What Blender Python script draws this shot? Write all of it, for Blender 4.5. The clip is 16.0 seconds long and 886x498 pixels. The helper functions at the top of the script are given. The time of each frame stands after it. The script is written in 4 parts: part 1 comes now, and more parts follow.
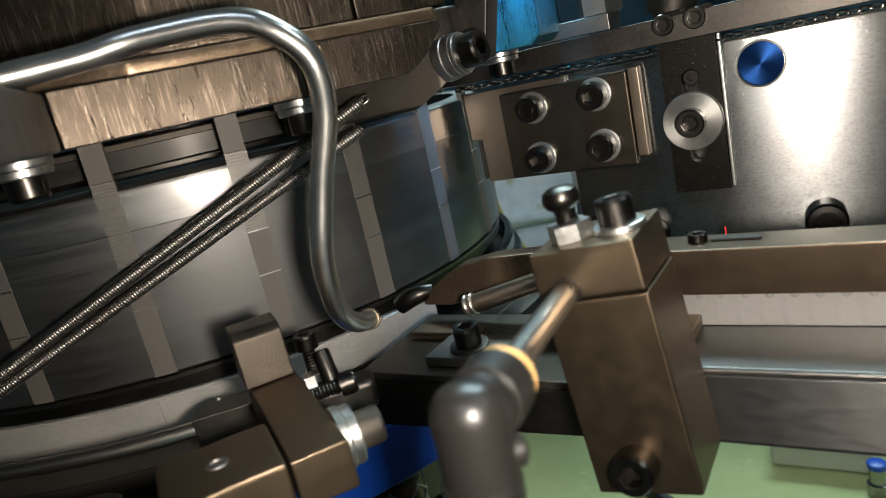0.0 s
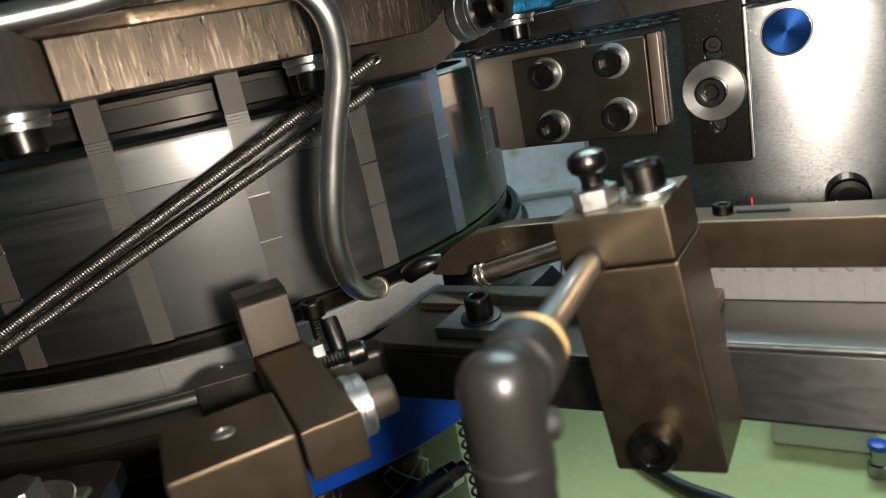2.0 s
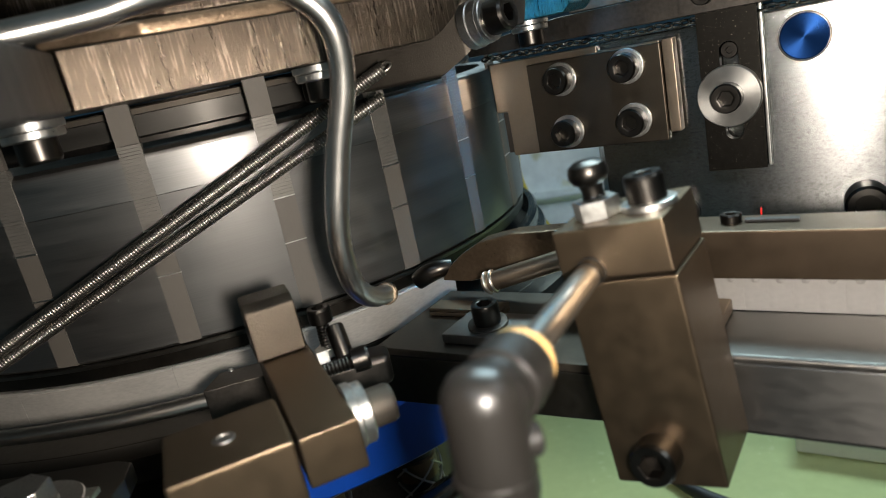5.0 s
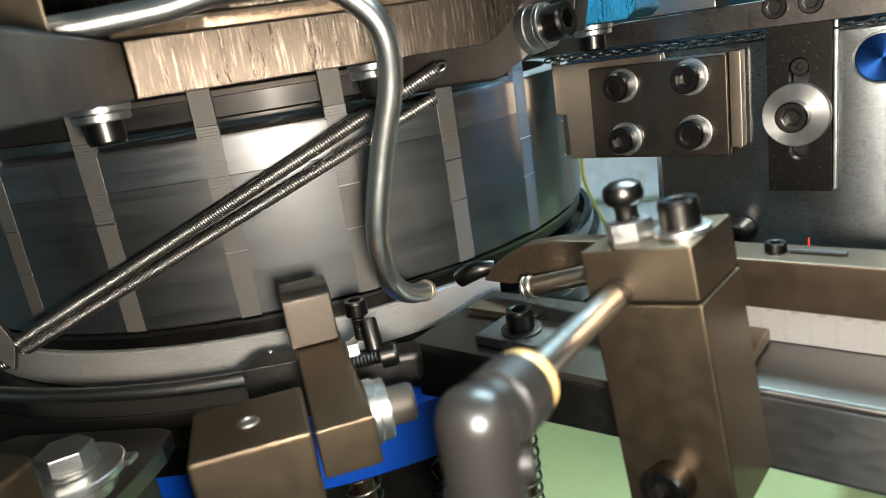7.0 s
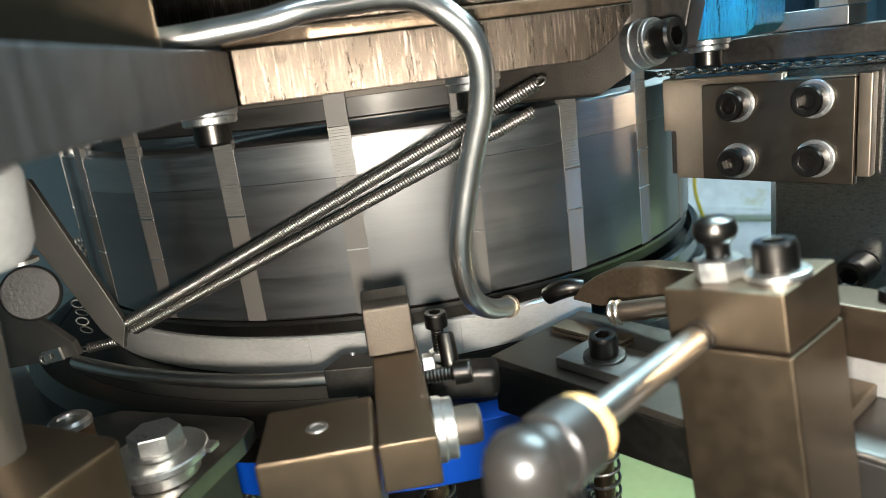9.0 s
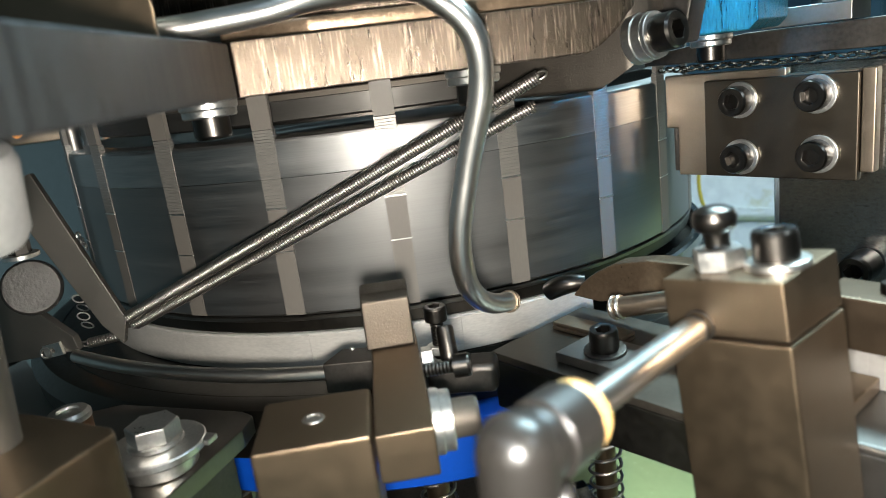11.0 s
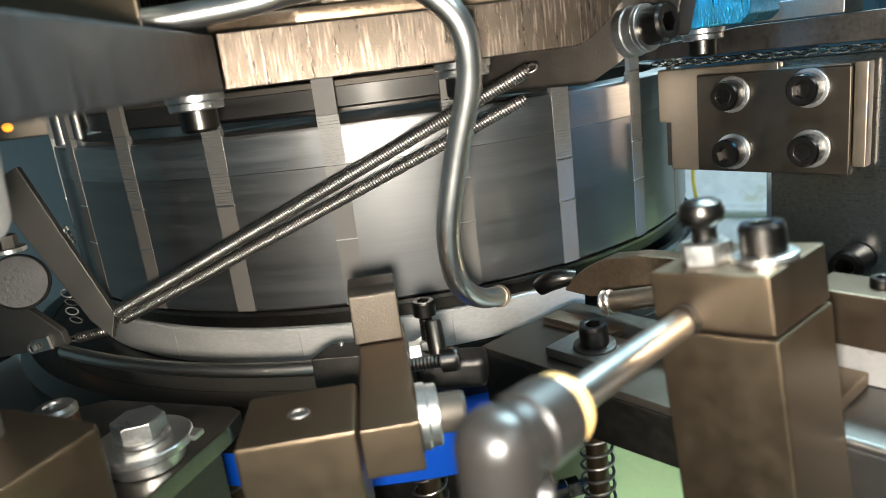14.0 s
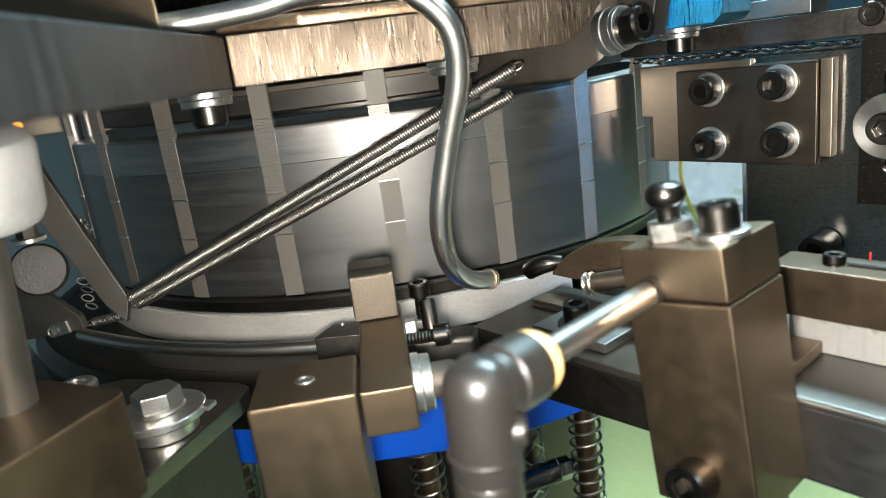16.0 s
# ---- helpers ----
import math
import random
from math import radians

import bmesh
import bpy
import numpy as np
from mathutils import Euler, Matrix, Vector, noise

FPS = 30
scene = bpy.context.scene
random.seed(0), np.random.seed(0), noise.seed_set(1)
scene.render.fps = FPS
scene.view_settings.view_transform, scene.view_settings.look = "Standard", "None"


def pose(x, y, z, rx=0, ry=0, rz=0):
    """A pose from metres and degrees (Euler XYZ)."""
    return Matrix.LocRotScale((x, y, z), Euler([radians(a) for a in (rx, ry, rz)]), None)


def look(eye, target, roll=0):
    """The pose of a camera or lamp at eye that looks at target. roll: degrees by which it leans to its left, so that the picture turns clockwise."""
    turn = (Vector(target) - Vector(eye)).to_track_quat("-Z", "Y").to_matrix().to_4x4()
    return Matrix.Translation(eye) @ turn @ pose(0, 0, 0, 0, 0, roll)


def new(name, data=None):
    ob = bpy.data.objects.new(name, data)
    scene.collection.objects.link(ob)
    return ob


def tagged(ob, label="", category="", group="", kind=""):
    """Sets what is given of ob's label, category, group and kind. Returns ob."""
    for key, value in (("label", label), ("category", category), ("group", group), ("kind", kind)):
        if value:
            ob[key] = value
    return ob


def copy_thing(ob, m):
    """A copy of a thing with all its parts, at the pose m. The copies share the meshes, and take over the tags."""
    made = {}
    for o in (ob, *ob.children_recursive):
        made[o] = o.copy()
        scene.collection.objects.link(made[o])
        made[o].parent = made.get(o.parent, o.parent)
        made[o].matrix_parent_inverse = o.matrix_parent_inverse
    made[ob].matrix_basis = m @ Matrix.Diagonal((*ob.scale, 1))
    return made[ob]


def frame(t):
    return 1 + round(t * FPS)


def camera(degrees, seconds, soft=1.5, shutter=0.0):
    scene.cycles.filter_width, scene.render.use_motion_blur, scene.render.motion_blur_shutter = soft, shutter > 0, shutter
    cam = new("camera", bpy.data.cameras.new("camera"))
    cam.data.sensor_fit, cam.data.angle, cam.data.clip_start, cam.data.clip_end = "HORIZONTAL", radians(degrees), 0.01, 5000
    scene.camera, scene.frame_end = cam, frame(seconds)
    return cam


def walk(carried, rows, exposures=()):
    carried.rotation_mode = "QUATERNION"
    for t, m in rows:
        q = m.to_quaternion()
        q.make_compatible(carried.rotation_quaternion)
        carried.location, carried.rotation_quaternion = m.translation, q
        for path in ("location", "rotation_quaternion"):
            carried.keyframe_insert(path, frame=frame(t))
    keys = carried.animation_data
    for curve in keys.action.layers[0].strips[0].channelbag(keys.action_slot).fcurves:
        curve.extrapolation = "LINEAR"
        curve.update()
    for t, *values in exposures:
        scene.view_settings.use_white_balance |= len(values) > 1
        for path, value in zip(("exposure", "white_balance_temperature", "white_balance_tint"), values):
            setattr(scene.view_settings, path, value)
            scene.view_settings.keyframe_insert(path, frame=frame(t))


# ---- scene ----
cam = camera(64.53, 16.0, 0.85)
PATH = [
    (0, (0.00566, 0.01115, 1.22760), (-0.04204, 0.97935, 0.98200), -12.620),
    (0.5, (0.00408, 0.01246, 1.22569), (-0.03863, 0.97754, 0.96725), -13.064),
    (1, (0.00004, 0.01443, 1.22457), (-0.04737, 0.97663, 0.95639), -12.520),
    (1.5, (0.00063, 0.01674, 1.22431), (-0.05111, 0.97654, 0.94842), -12.062),
    (2, (0.00029, 0.01762, 1.22457), (-0.04868, 0.97640, 0.94465), -11.573),
    (2.5, (0.00072, 0.01778, 1.22529), (-0.05135, 0.97684, 0.94690), -11.767),
    (3, (0.00003, 0.01670, 1.22601), (-0.05672, 0.97655, 0.95130), -11.993),
    (3.5, (0.00027, 0.01607, 1.22626), (-0.06491, 0.97636, 0.95500), -12.070),
    (4, (0.00332, 0.01661, 1.22555), (-0.07104, 0.97650, 0.95523), -12.090),
    (6.5, (0.01046, 0.01815, 1.22663), (-0.12999, 0.96807, 0.94749), -9.744),
    (7, (0.01490, 0.01746, 1.22973), (-0.16779, 0.96054, 0.95185), -8.857),
    (7.5, (0.01463, 0.01702, 1.23216), (-0.20717, 0.95512, 0.96613), -7.635),
    (8, (0.01534, 0.01852, 1.23206), (-0.26132, 0.94231, 0.96734), -7.121),
    (8.5, (0.01992, 0.02171, 1.23357), (-0.30318, 0.93047, 0.96946), -7.227),
    (11, (0.02223, 0.02236, 1.23015), (-0.31565, 0.92838, 0.97527), -7.209),
    (11.5, (0.02240, 0.02387, 1.22983), (-0.31351, 0.93004, 0.97289), -7.205),
    (12, (0.02211, 0.02612, 1.22975), (-0.31394, 0.93120, 0.96914), -7.221),
    (12.5, (0.02356, 0.02744, 1.22902), (-0.31186, 0.93214, 0.96631), -7.336),
    (13, (0.02432, 0.02749, 1.22855), (-0.31214, 0.93104, 0.96325), -7.366),
    (13.5, (0.02478, 0.02580, 1.22814), (-0.31143, 0.93030, 0.96573), -7.390),
    (14, (0.02396, 0.02407, 1.22896), (-0.31041, 0.92987, 0.96873), -7.105),
    (14.5, (0.02488, 0.02372, 1.22690), (-0.31233, 0.92861, 0.96717), -7.210),
    (15, (0.02474, 0.02560, 1.22686), (-0.31425, 0.92973, 0.96680), -7.282),
    (15.5, (0.02596, 0.02453, 1.22574), (-0.31383, 0.92749, 0.96268), -7.505),
    (16, (0.03058, 0.00956, 1.22901), (-0.30235, 0.91514, 0.96618), -7.432),
]
EXPOSURES = [(0, -0.7, 6620, 12), (4.2, -0.62, 6600, 12), (6.5, -0.1, 6500, 11), (7.5, 0.31, 6350, 9), (8.5, 0.48, 6300, 9), (16, 0.48, 6300, 9)]
walk(cam, [(t, look(eye, target, roll)) for t, eye, target, roll in PATH], EXPOSURES)
cam.data.dof.use_dof, cam.data.dof.focus_distance, cam.data.dof.aperture_fstop = True, 0.24, 17

# ---- light ----
def area(name, eye, target, size, size_y, watts, color):
    d = bpy.data.lights.new(name, "AREA")
    d.shape, d.size, d.size_y, d.energy, d.color = "RECTANGLE", size, size_y, watts, color
    ob = new(name, d)
    ob.matrix_world = look(eye, target)
    return ob


world = bpy.data.worlds.new("hall")
scene.world = world
world.use_nodes = True
world.node_tree.nodes["Background"].inputs[0].default_value = (0.6, 0.75, 0.8, 1)
world.node_tree.nodes["Background"].inputs[1].default_value = 0.02
# the viewer's small warm torch, set at one fixed spot
area("viewer_torch", (0.0215, 0.019, 1.2165), (-0.03, 0.27, 1.17), 0.013, 0.013, 0.8, (1.0, 0.93, 0.83))
# cool hall tubes above, unseen; side and back ones also fill post and bed
area("hall_tube_front", (-0.6, -1.3, 3.1), (-0.1, 0.3, 1.15), 1.5, 0.25, 14, (0.62, 0.8, 1.0))
area("hall_tube_side", (1.6, -0.4, 3.1), (0.0, 0.3, 1.15), 0.25, 1.5, 26, (0.78, 0.93, 1.0))
area("hall_tube_back", (0.5, 1.6, 3.1), (0.05, 0.5, 1.0), 1.5, 0.4, 125, (0.65, 0.92, 1.0))
# blue lamp, unseen, inferred from the glow; set close above the slide block
blue_glow = area("blue_lamp", (0.0467, 0.2507, 1.275), (0.030, 0.278, 1.238), 0.012, 0.012, 0.06, (0.03, 0.45, 1.0))
blue_glow.data.spread = radians(80)

# ---- materials ----
MATS = {}


def mat(name, color, metal=0.0, rough=0.5, grain=0.0, scale=60.0, stretch=(1, 1, 1), bump=0.0, spots=0.0, spot_color=None, emit=0.0, aniso=0.0, axis="Z", gloss=None, glints=0.0):
    """Base colour with two scales of variation, streaked roughness and fine relief."""
    if name in MATS:
        return MATS[name]
    m = bpy.data.materials.new(name)
    m.use_nodes = True
    nt = m.node_tree
    b = nt.nodes["Principled BSDF"]
    b.inputs["Metallic"].default_value = metal
    b.inputs["Roughness"].default_value = rough
    if aniso:
        b.inputs["Anisotropic"].default_value = aniso
        if axis == "UP":
            tg = nt.nodes.new("ShaderNodeCombineXYZ")
            tg.inputs[2].default_value = 1.0
        else:
            b.inputs["Anisotropic Rotation"].default_value = 0.25
            tg = nt.nodes.new("ShaderNodeTangent")
            tg.direction_type, tg.axis = "RADIAL", axis
        nt.links.new(tg.outputs[0], b.inputs["Tangent"])
    tc = nt.nodes.new("ShaderNodeTexCoord")
    mp = nt.nodes.new("ShaderNodeMapping")
    mp.inputs["Scale"].default_value = stretch
    nt.links.new(tc.outputs["Object"], mp.inputs["Vector"])
    fine = nt.nodes.new("ShaderNodeTexNoise")
    fine.inputs["Scale"].default_value = scale * 12
    fine.inputs["Detail"].default_value = 5
    big = nt.nodes.new("ShaderNodeTexNoise")
    big.inputs["Scale"].default_value = scale
    big.inputs["Detail"].default_value = 4
    for n in (fine, big):
        nt.links.new(mp.outputs[0], n.inputs["Vector"])
    mix = nt.nodes.new("ShaderNodeMix")
    mix.data_type = "RGBA"
    dark = tuple(c * (1 - 0.55 * grain) for c in color)
    light = tuple(min(1, c * (1 + 0.45 * grain)) for c in color)
    mix.inputs[6].default_value, mix.inputs[7].default_value = (*dark, 1), (*light, 1)
    ad = nt.nodes.new("ShaderNodeMath")
    ad.operation = "ADD"
    nt.links.new(fine.outputs[0], ad.inputs[0])
    nt.links.new(big.outputs[0], ad.inputs[1])
    mr = nt.nodes.new("ShaderNodeMapRange")
    mr.inputs[1].default_value, mr.inputs[2].default_value = 0.7, 1.3
    nt.links.new(ad.outputs[0], mr.inputs[0])
    nt.links.new(mr.outputs[0], mix.inputs[0])
    col = mix.outputs[2]
    if spots:
        sp = nt.nodes.new("ShaderNodeTexNoise")
        sp.inputs["Scale"].default_value = scale * 3.1
        sp.inputs["Detail"].default_value = 6
        nt.links.new(mp.outputs[0], sp.inputs["Vector"])
        r2 = nt.nodes.new("ShaderNodeMapRange")
        r2.inputs[1].default_value, r2.inputs[2].default_value = 0.62 - 0.1 * spots, 0.68
        nt.links.new(sp.outputs[0], r2.inputs[0])
        m2 = nt.nodes.new("ShaderNodeMix")
        m2.data_type = "RGBA"
        nt.links.new(r2.outputs[0], m2.inputs[0])
        nt.links.new(col, m2.inputs[6])
        m2.inputs[7].default_value = (*(spot_color or tuple(c * 0.4 for c in color)), 1)
        col = m2.outputs[2]
    nt.links.new(col, b.inputs["Base Color"])
    rr = nt.nodes.new("ShaderNodeMapRange")
    rr.inputs[1].default_value, rr.inputs[2].default_value = 0.6, 1.4
    rr.inputs[3].default_value, rr.inputs[4].default_value = rough * (1 - 0.5 * min(1, grain + 0.2)), min(1, rough * (1 + 0.5 * min(1, grain + 0.2)))
    nt.links.new(ad.outputs[0], rr.inputs[0])
    nt.links.new(rr.outputs[0], b.inputs["Roughness"])
    if bump:
        bp = nt.nodes.new("ShaderNodeBump")
        bp.inputs["Strength"].default_value = bump
        bp.inputs["Distance"].default_value = 0.0004
        nt.links.new(fine.outputs[0], bp.inputs["Height"])
        normal = bp.outputs[0]
        if glints:
            # fine pits and burrs that catch the light
            gv = nt.nodes.new("ShaderNodeTexNoise")
            gv.inputs["Scale"].default_value, gv.inputs["Detail"].default_value = 2200, 3
            nt.links.new(tc.outputs["Object"], gv.inputs["Vector"])
            gr = nt.nodes.new("ShaderNodeMapRange")
            gr.inputs[1].default_value, gr.inputs[2].default_value = 0.52, 0.75
            nt.links.new(gv.outputs[0], gr.inputs[0])
            gb = nt.nodes.new("ShaderNodeBump")
            gb.inputs["Strength"].default_value, gb.inputs["Distance"].default_value = glints, 0.0003
            nt.links.new(gr.outputs[0], gb.inputs["Height"])
            nt.links.new(normal, gb.inputs["Normal"])
            normal = gb.outputs[0]
        nt.links.new(normal, b.inputs["Normal"])
    if emit:
        b.inputs["Emission Color"].default_value = (*color, 1)
        b.inputs["Emission Strength"].default_value = emit
    if gloss:
        # a share of the surface is polished or oil-wet: a second, sharper sheen
        g = nt.nodes.new("ShaderNodeBsdfPrincipled")
        g.inputs["Metallic"].default_value, g.inputs["Roughness"].default_value = metal, gloss[1]
        nt.links.new(col, g.inputs["Base Color"])
        ms = nt.nodes.new("ShaderNodeMixShader")
        ms.inputs[0].default_value = gloss[0]
        nt.links.new(b.outputs[0], ms.inputs[1])
        nt.links.new(g.outputs[0], ms.inputs[2])
        nt.links.new(ms.outputs[0], nt.nodes["Material Output"].inputs[0])
    MATS[name] = m
    return m


DRUM = mat("polished_drum_steel", (0.255, 0.25, 0.24), 1, 0.5, 0.22, 14, (0.35, 0.35, 20), 0.04, gloss=(0.4, 0.17))
TUBE = mat("drawn_steel_tube", (0.76, 0.73, 0.68), 1, 0.31, 0.06, 40, gloss=(0.45, 0.19))
# pale streaks in the colour stand in for glints along the tool marks
MILLED = mat("milled_brown_steel", (0.086, 0.067, 0.05), 1, 0.3, 0.15, 40, (13, 13, 0.8), 0.28, 0.9, (0.24, 0.193, 0.15), glints=0.28)
BROWN = mat("oiled_brown_steel", (0.19, 0.14, 0.092), 1, 0.44, 0.12, 200, (1, 1, 1), 0.14, gloss=(0.2, 0.25), glints=0.05)
DARK = mat("blackened_steel", (0.1, 0.09, 0.08), 1, 0.42, 0.4, 60, (1, 1, 1), 0.1)
BLACKOX = mat("black_oxide_screw", (0.07, 0.064, 0.057), 1, 0.32, 0.03, 60)
PLATED = mat("zinc_plated_steel", (0.66, 0.65, 0.62), 1, 0.34, 0.3, 100, (1, 1, 1), 0.08)
SLABM = mat("bright_ground_slab", (0.37, 0.37, 0.36), 1, 0.215, 0.15, 220, (1.0, 1.0, 2.0), 0.045, 1.1, (0.2, 0.2, 0.192), aniso=0.95, axis="UP", glints=0.06)
WHITERING = mat("satin_white_metal", (0.5, 0.475, 0.435), 0.3, 0.42, 0.25, 40, (1, 1, 3), 0.03, gloss=(0.35, 0.18))
BLUE = mat("blue_paint", (0.004, 0.07, 0.46), 0, 0.38, 0.12, 40)
BLUECAP = mat("blue_anodised_cap", (0.0015, 0.0128, 0.053), 0.95, 0.3, 0.1, 60, aniso=0.88)
GREEN = mat("pale_green_enamel", (0.44, 0.49, 0.225), 0, 0.25, 0.1, 12, (1, 1, 1), 0.02, gloss=(0.4, 0.1))
RUBBER = mat("black_nylon", (0.011, 0.0098, 0.0085), 0, 0.42, 0.15, 80, (1, 1, 1), 0.03, gloss=(0.45, 0.28))
CREAM = mat("amber_release_collar", (0.6, 0.36, 0.14), 0, 0.28, 0.1, 80)
WHITEP = mat("pale_plastic", (0.6, 0.64, 0.52), 0, 0.45, 0.1, 40)
ORANGE = mat("orange_plastic", (0.8, 0.18, 0.02), 0, 0.4, 0.1, 40)
TEALMET = mat("machined_aluminium", (0.5, 0.6, 0.66), 1, 0.38, 0.5, 90, (5, 5, 0.5), 0.4)
CABLE = mat("black_cable", (0.015, 0.015, 0.015), 0, 0.5, 0.1, 60)
WALLP = mat("painted_wall", (0.2, 0.22, 0.22), 0, 0.6, 0.15, 2)
FLOORP = mat("grey_floor_paint", (0.22, 0.25, 0.23), 0, 0.4, 0.25, 2)
PANEL = mat("blue_grey_machine_panel", (0.07, 0.14, 0.2), 0.2, 0.4, 0.2, 8)

STEELG = mat("grey_ground_steel", (0.3, 0.285, 0.265), 1, 0.42, 0.2, 60, (1, 1, 1), 0.05)
GRIT = mat("grainy_brown_steel", (0.075, 0.063, 0.05), 1, 0.5, 0.4, 160, (1, 1, 1), 0.2, glints=0.15)
STACK = mat("bright_lamination_edges", (0.185, 0.174, 0.156), 0.4, 0.45, 0.35, 300, (1, 1, 4), 0.05)
BROWNWET = mat("oil_wet_brown_steel", (0.22, 0.155, 0.1), 0.85, 0.36, 0.35, 70, (1, 1, 1), 0.35)
COPPER = mat("tan_ground_steel", (0.34, 0.275, 0.21), 1, 0.4, 0.15, 160, (1, 1, 1), 0.04)
PLATF = mat("worn_dark_steel", (0.19, 0.176, 0.155), 1, 0.36, 0.2, 30, (1, 1, 1), 0.05, gloss=(0.35, 0.15))
BRONZE = mat("bronze_tinted_steel", (0.4, 0.31, 0.225), 1, 0.42, 0.2, 40, gloss=(0.3, 0.2))
SPECK = mat("speckled_black_steel", (0.023, 0.021, 0.018), 1, 0.42, 0.3, 500, (1, 1, 1), 0.1, -0.4, (0.3, 0.27, 0.22))
TURNED = mat("turned_bright_washer", (0.56, 0.545, 0.51), 1, 0.36, 0.15, 300, (1, 1, 1), 0.05, aniso=0.6)
CHAINM = mat("oily_chain_wire", (0.42, 0.42, 0.4), 1, 0.22, 0.2, 200)
AMBER = mat("amber_lamp_lens", (1.0, 0.32, 0.02), 0, 0.3, 0.0, 50, emit=1.6)
SPRING = mat("bright_spring_wire", (0.34, 0.315, 0.285), 1, 0.38, 0.05, 60)
ARMM = mat("dull_grey_steel", (0.16, 0.148, 0.13), 1, 0.55, 0.15, 80, (1, 1, 1), 0.03)
COVER = mat("dark_oiled_cover", (0.098, 0.082, 0.063), 1, 0.4, 0.12, 160, (1, 1, 1), 0.02)
STRIPE = mat("tan_satin_steel", (0.135, 0.121, 0.104), 0.1, 0.6, 0.12, 120, (1, 1, 0.3), 0.02)
AMBERTINT = mat("amber_reflection_tint", (0.12, 0.055, 0.022), 0, 0.4, 0.2, 60)
PLATEL = mat("blue_grey_ground_steel", (0.082, 0.084, 0.085), 1, 0.45, 0.25, 50, (7, 7, 0.35), 0.08, glints=0.1)
RACKM = mat("pale_rack_steel", (0.42, 0.405, 0.385), 0.6, 0.45, 0.15, 60)
# no lamp: the red laser spot on the metal is built as a glowing block
REDL = mat("red_laser_glow", (1.0, 0.02, 0.015), 0, 0.4, emit=0.3)
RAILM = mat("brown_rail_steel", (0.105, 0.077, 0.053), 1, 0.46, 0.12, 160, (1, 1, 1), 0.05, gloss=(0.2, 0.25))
EARM = mat("dull_dark_casting", (0.1, 0.086, 0.07), 0.8, 0.6, 0.2, 160, (1, 1, 1), 0.15)
# grey aluminium in itself; the lamp's blue glow is put into the colour
BLOCKM = mat("blue_lit_aluminium", (0.02, 0.15, 0.2), 0.75, 0.36, 0.8, 60, (7, 7, 0.5), 1.0, glints=0.4)
DECKM = mat("oily_dark_casting", (0.07, 0.062, 0.052), 1, 0.42, 0.25, 40, (1, 1, 1), 0.08, gloss=(0.25, 0.18))
DRUMTOP = mat("mirror_ground_band", (0.4, 0.39, 0.375), 1, 0.44, 0.3, 14, (0.5, 0.5, 16), 0.03, gloss=(0.5, 0.15))
EARL = mat("grey_brown_casting", (0.055, 0.047, 0.038), 0.8, 0.45, 0.25, 160, (1, 1, 1), 0.15, glints=0.1)
BARFACE = mat("ground_bar_face", (0.13, 0.126, 0.118), 1, 0.4, 0.1, 200, (1, 1, 3), 0.02, aniso=0.8, axis="UP")
SHEET = mat("pale_cover_plastic", (0.85, 0.9, 0.86), 0, 0.2, 0.2, 9, (1, 1, 1), 0.0, 0.25, (0.62, 0.6, 0.36))
BARM = mat("oily_ground_bar", (0.125, 0.119, 0.11), 1, 0.45, 0.25, 30, (1, 1, 1), 0.03, gloss=(0.25, 0.18))
ROD = mat("bright_air_tube", (0.66, 0.64, 0.6), 1, 0.32, 0.08, 40, gloss=(0.5, 0.16))
CHROME = mat("oily_dark_chrome", (0.3, 0.305, 0.29), 1, 0.22, 0.2, 80, gloss=(0.4, 0.1))
TOPW = mat("worn_oily_top", (0.165, 0.143, 0.116), 0.9, 0.36, 0.25, 60, (1, 1, 1), 0.06, gloss=(0.3, 0.18))
SATIN = mat("satin_cast_aluminium", (0.47, 0.47, 0.455), 0.7, 0.5, 0.2, 60, (1, 1, 1), 0.04)
INNERR = mat("turned_grey_ring", (0.062, 0.058, 0.052), 0.8, 0.55, 0.3, 20, (0.6, 0.6, 20), 0.05, gloss=(0.1, 0.25))
PITTED = mat("pitted_cast_steel", (0.042, 0.04, 0.037), 0.6, 0.5, 0.4, 60, (1, 1, 1), 0.5, 0.6, (0.03, 0.0285, 0.0265))
YELLOW = mat("yellow_wire_jacket", (0.75, 0.62, 0.08), 0, 0.4, 0.1, 40)


# ---- builders ----
def bx(sx, sy, sz, at=(0, 0, 0), bev=0.0006, seg=2):
    """A box of that size with rounded edges; at: its centre."""
    bm = bmesh.new()
    bmesh.ops.create_cube(bm, size=1)
    bmesh.ops.scale(bm, vec=(sx, sy, sz), verts=bm.verts)
    if bev:
        bmesh.ops.bevel(bm, geom=bm.edges[:], offset=min(bev, 0.45 * min(sx, sy, sz)), segments=seg, affect="EDGES", profile=0.5)
    bmesh.ops.translate(bm, vec=at, verts=bm.verts)
    return bm


def span(a, b, bev=0.0006, seg=2):
    """A box between two corners."""
    return bx(*(abs(q - p) for p, q in zip(a, b)), at=[(p + q) / 2 for p, q in zip(a, b)], bev=bev, seg=seg)


def prism(poly, z0, z1, bev=0.0006, seg=2):
    """An outline in the plane, raised from z0 to z1."""
    bm = bmesh.new()
    lo = [bm.verts.new((x, y, z0)) for x, y in poly]
    hi = [bm.verts.new((x, y, z1)) for x, y in poly]
    n = len(poly)
    bm.faces.new(lo[::-1])
    bm.faces.new(hi)
    for i in range(n):
        bm.faces.new((lo[i], lo[(i + 1) % n], hi[(i + 1) % n], hi[i]))
    bmesh.ops.recalc_face_normals(bm, faces=bm.faces)
    if bev:
        bmesh.ops.bevel(bm, geom=bm.edges[:], offset=bev, segments=seg, affect="EDGES", profile=0.5)
    return bm


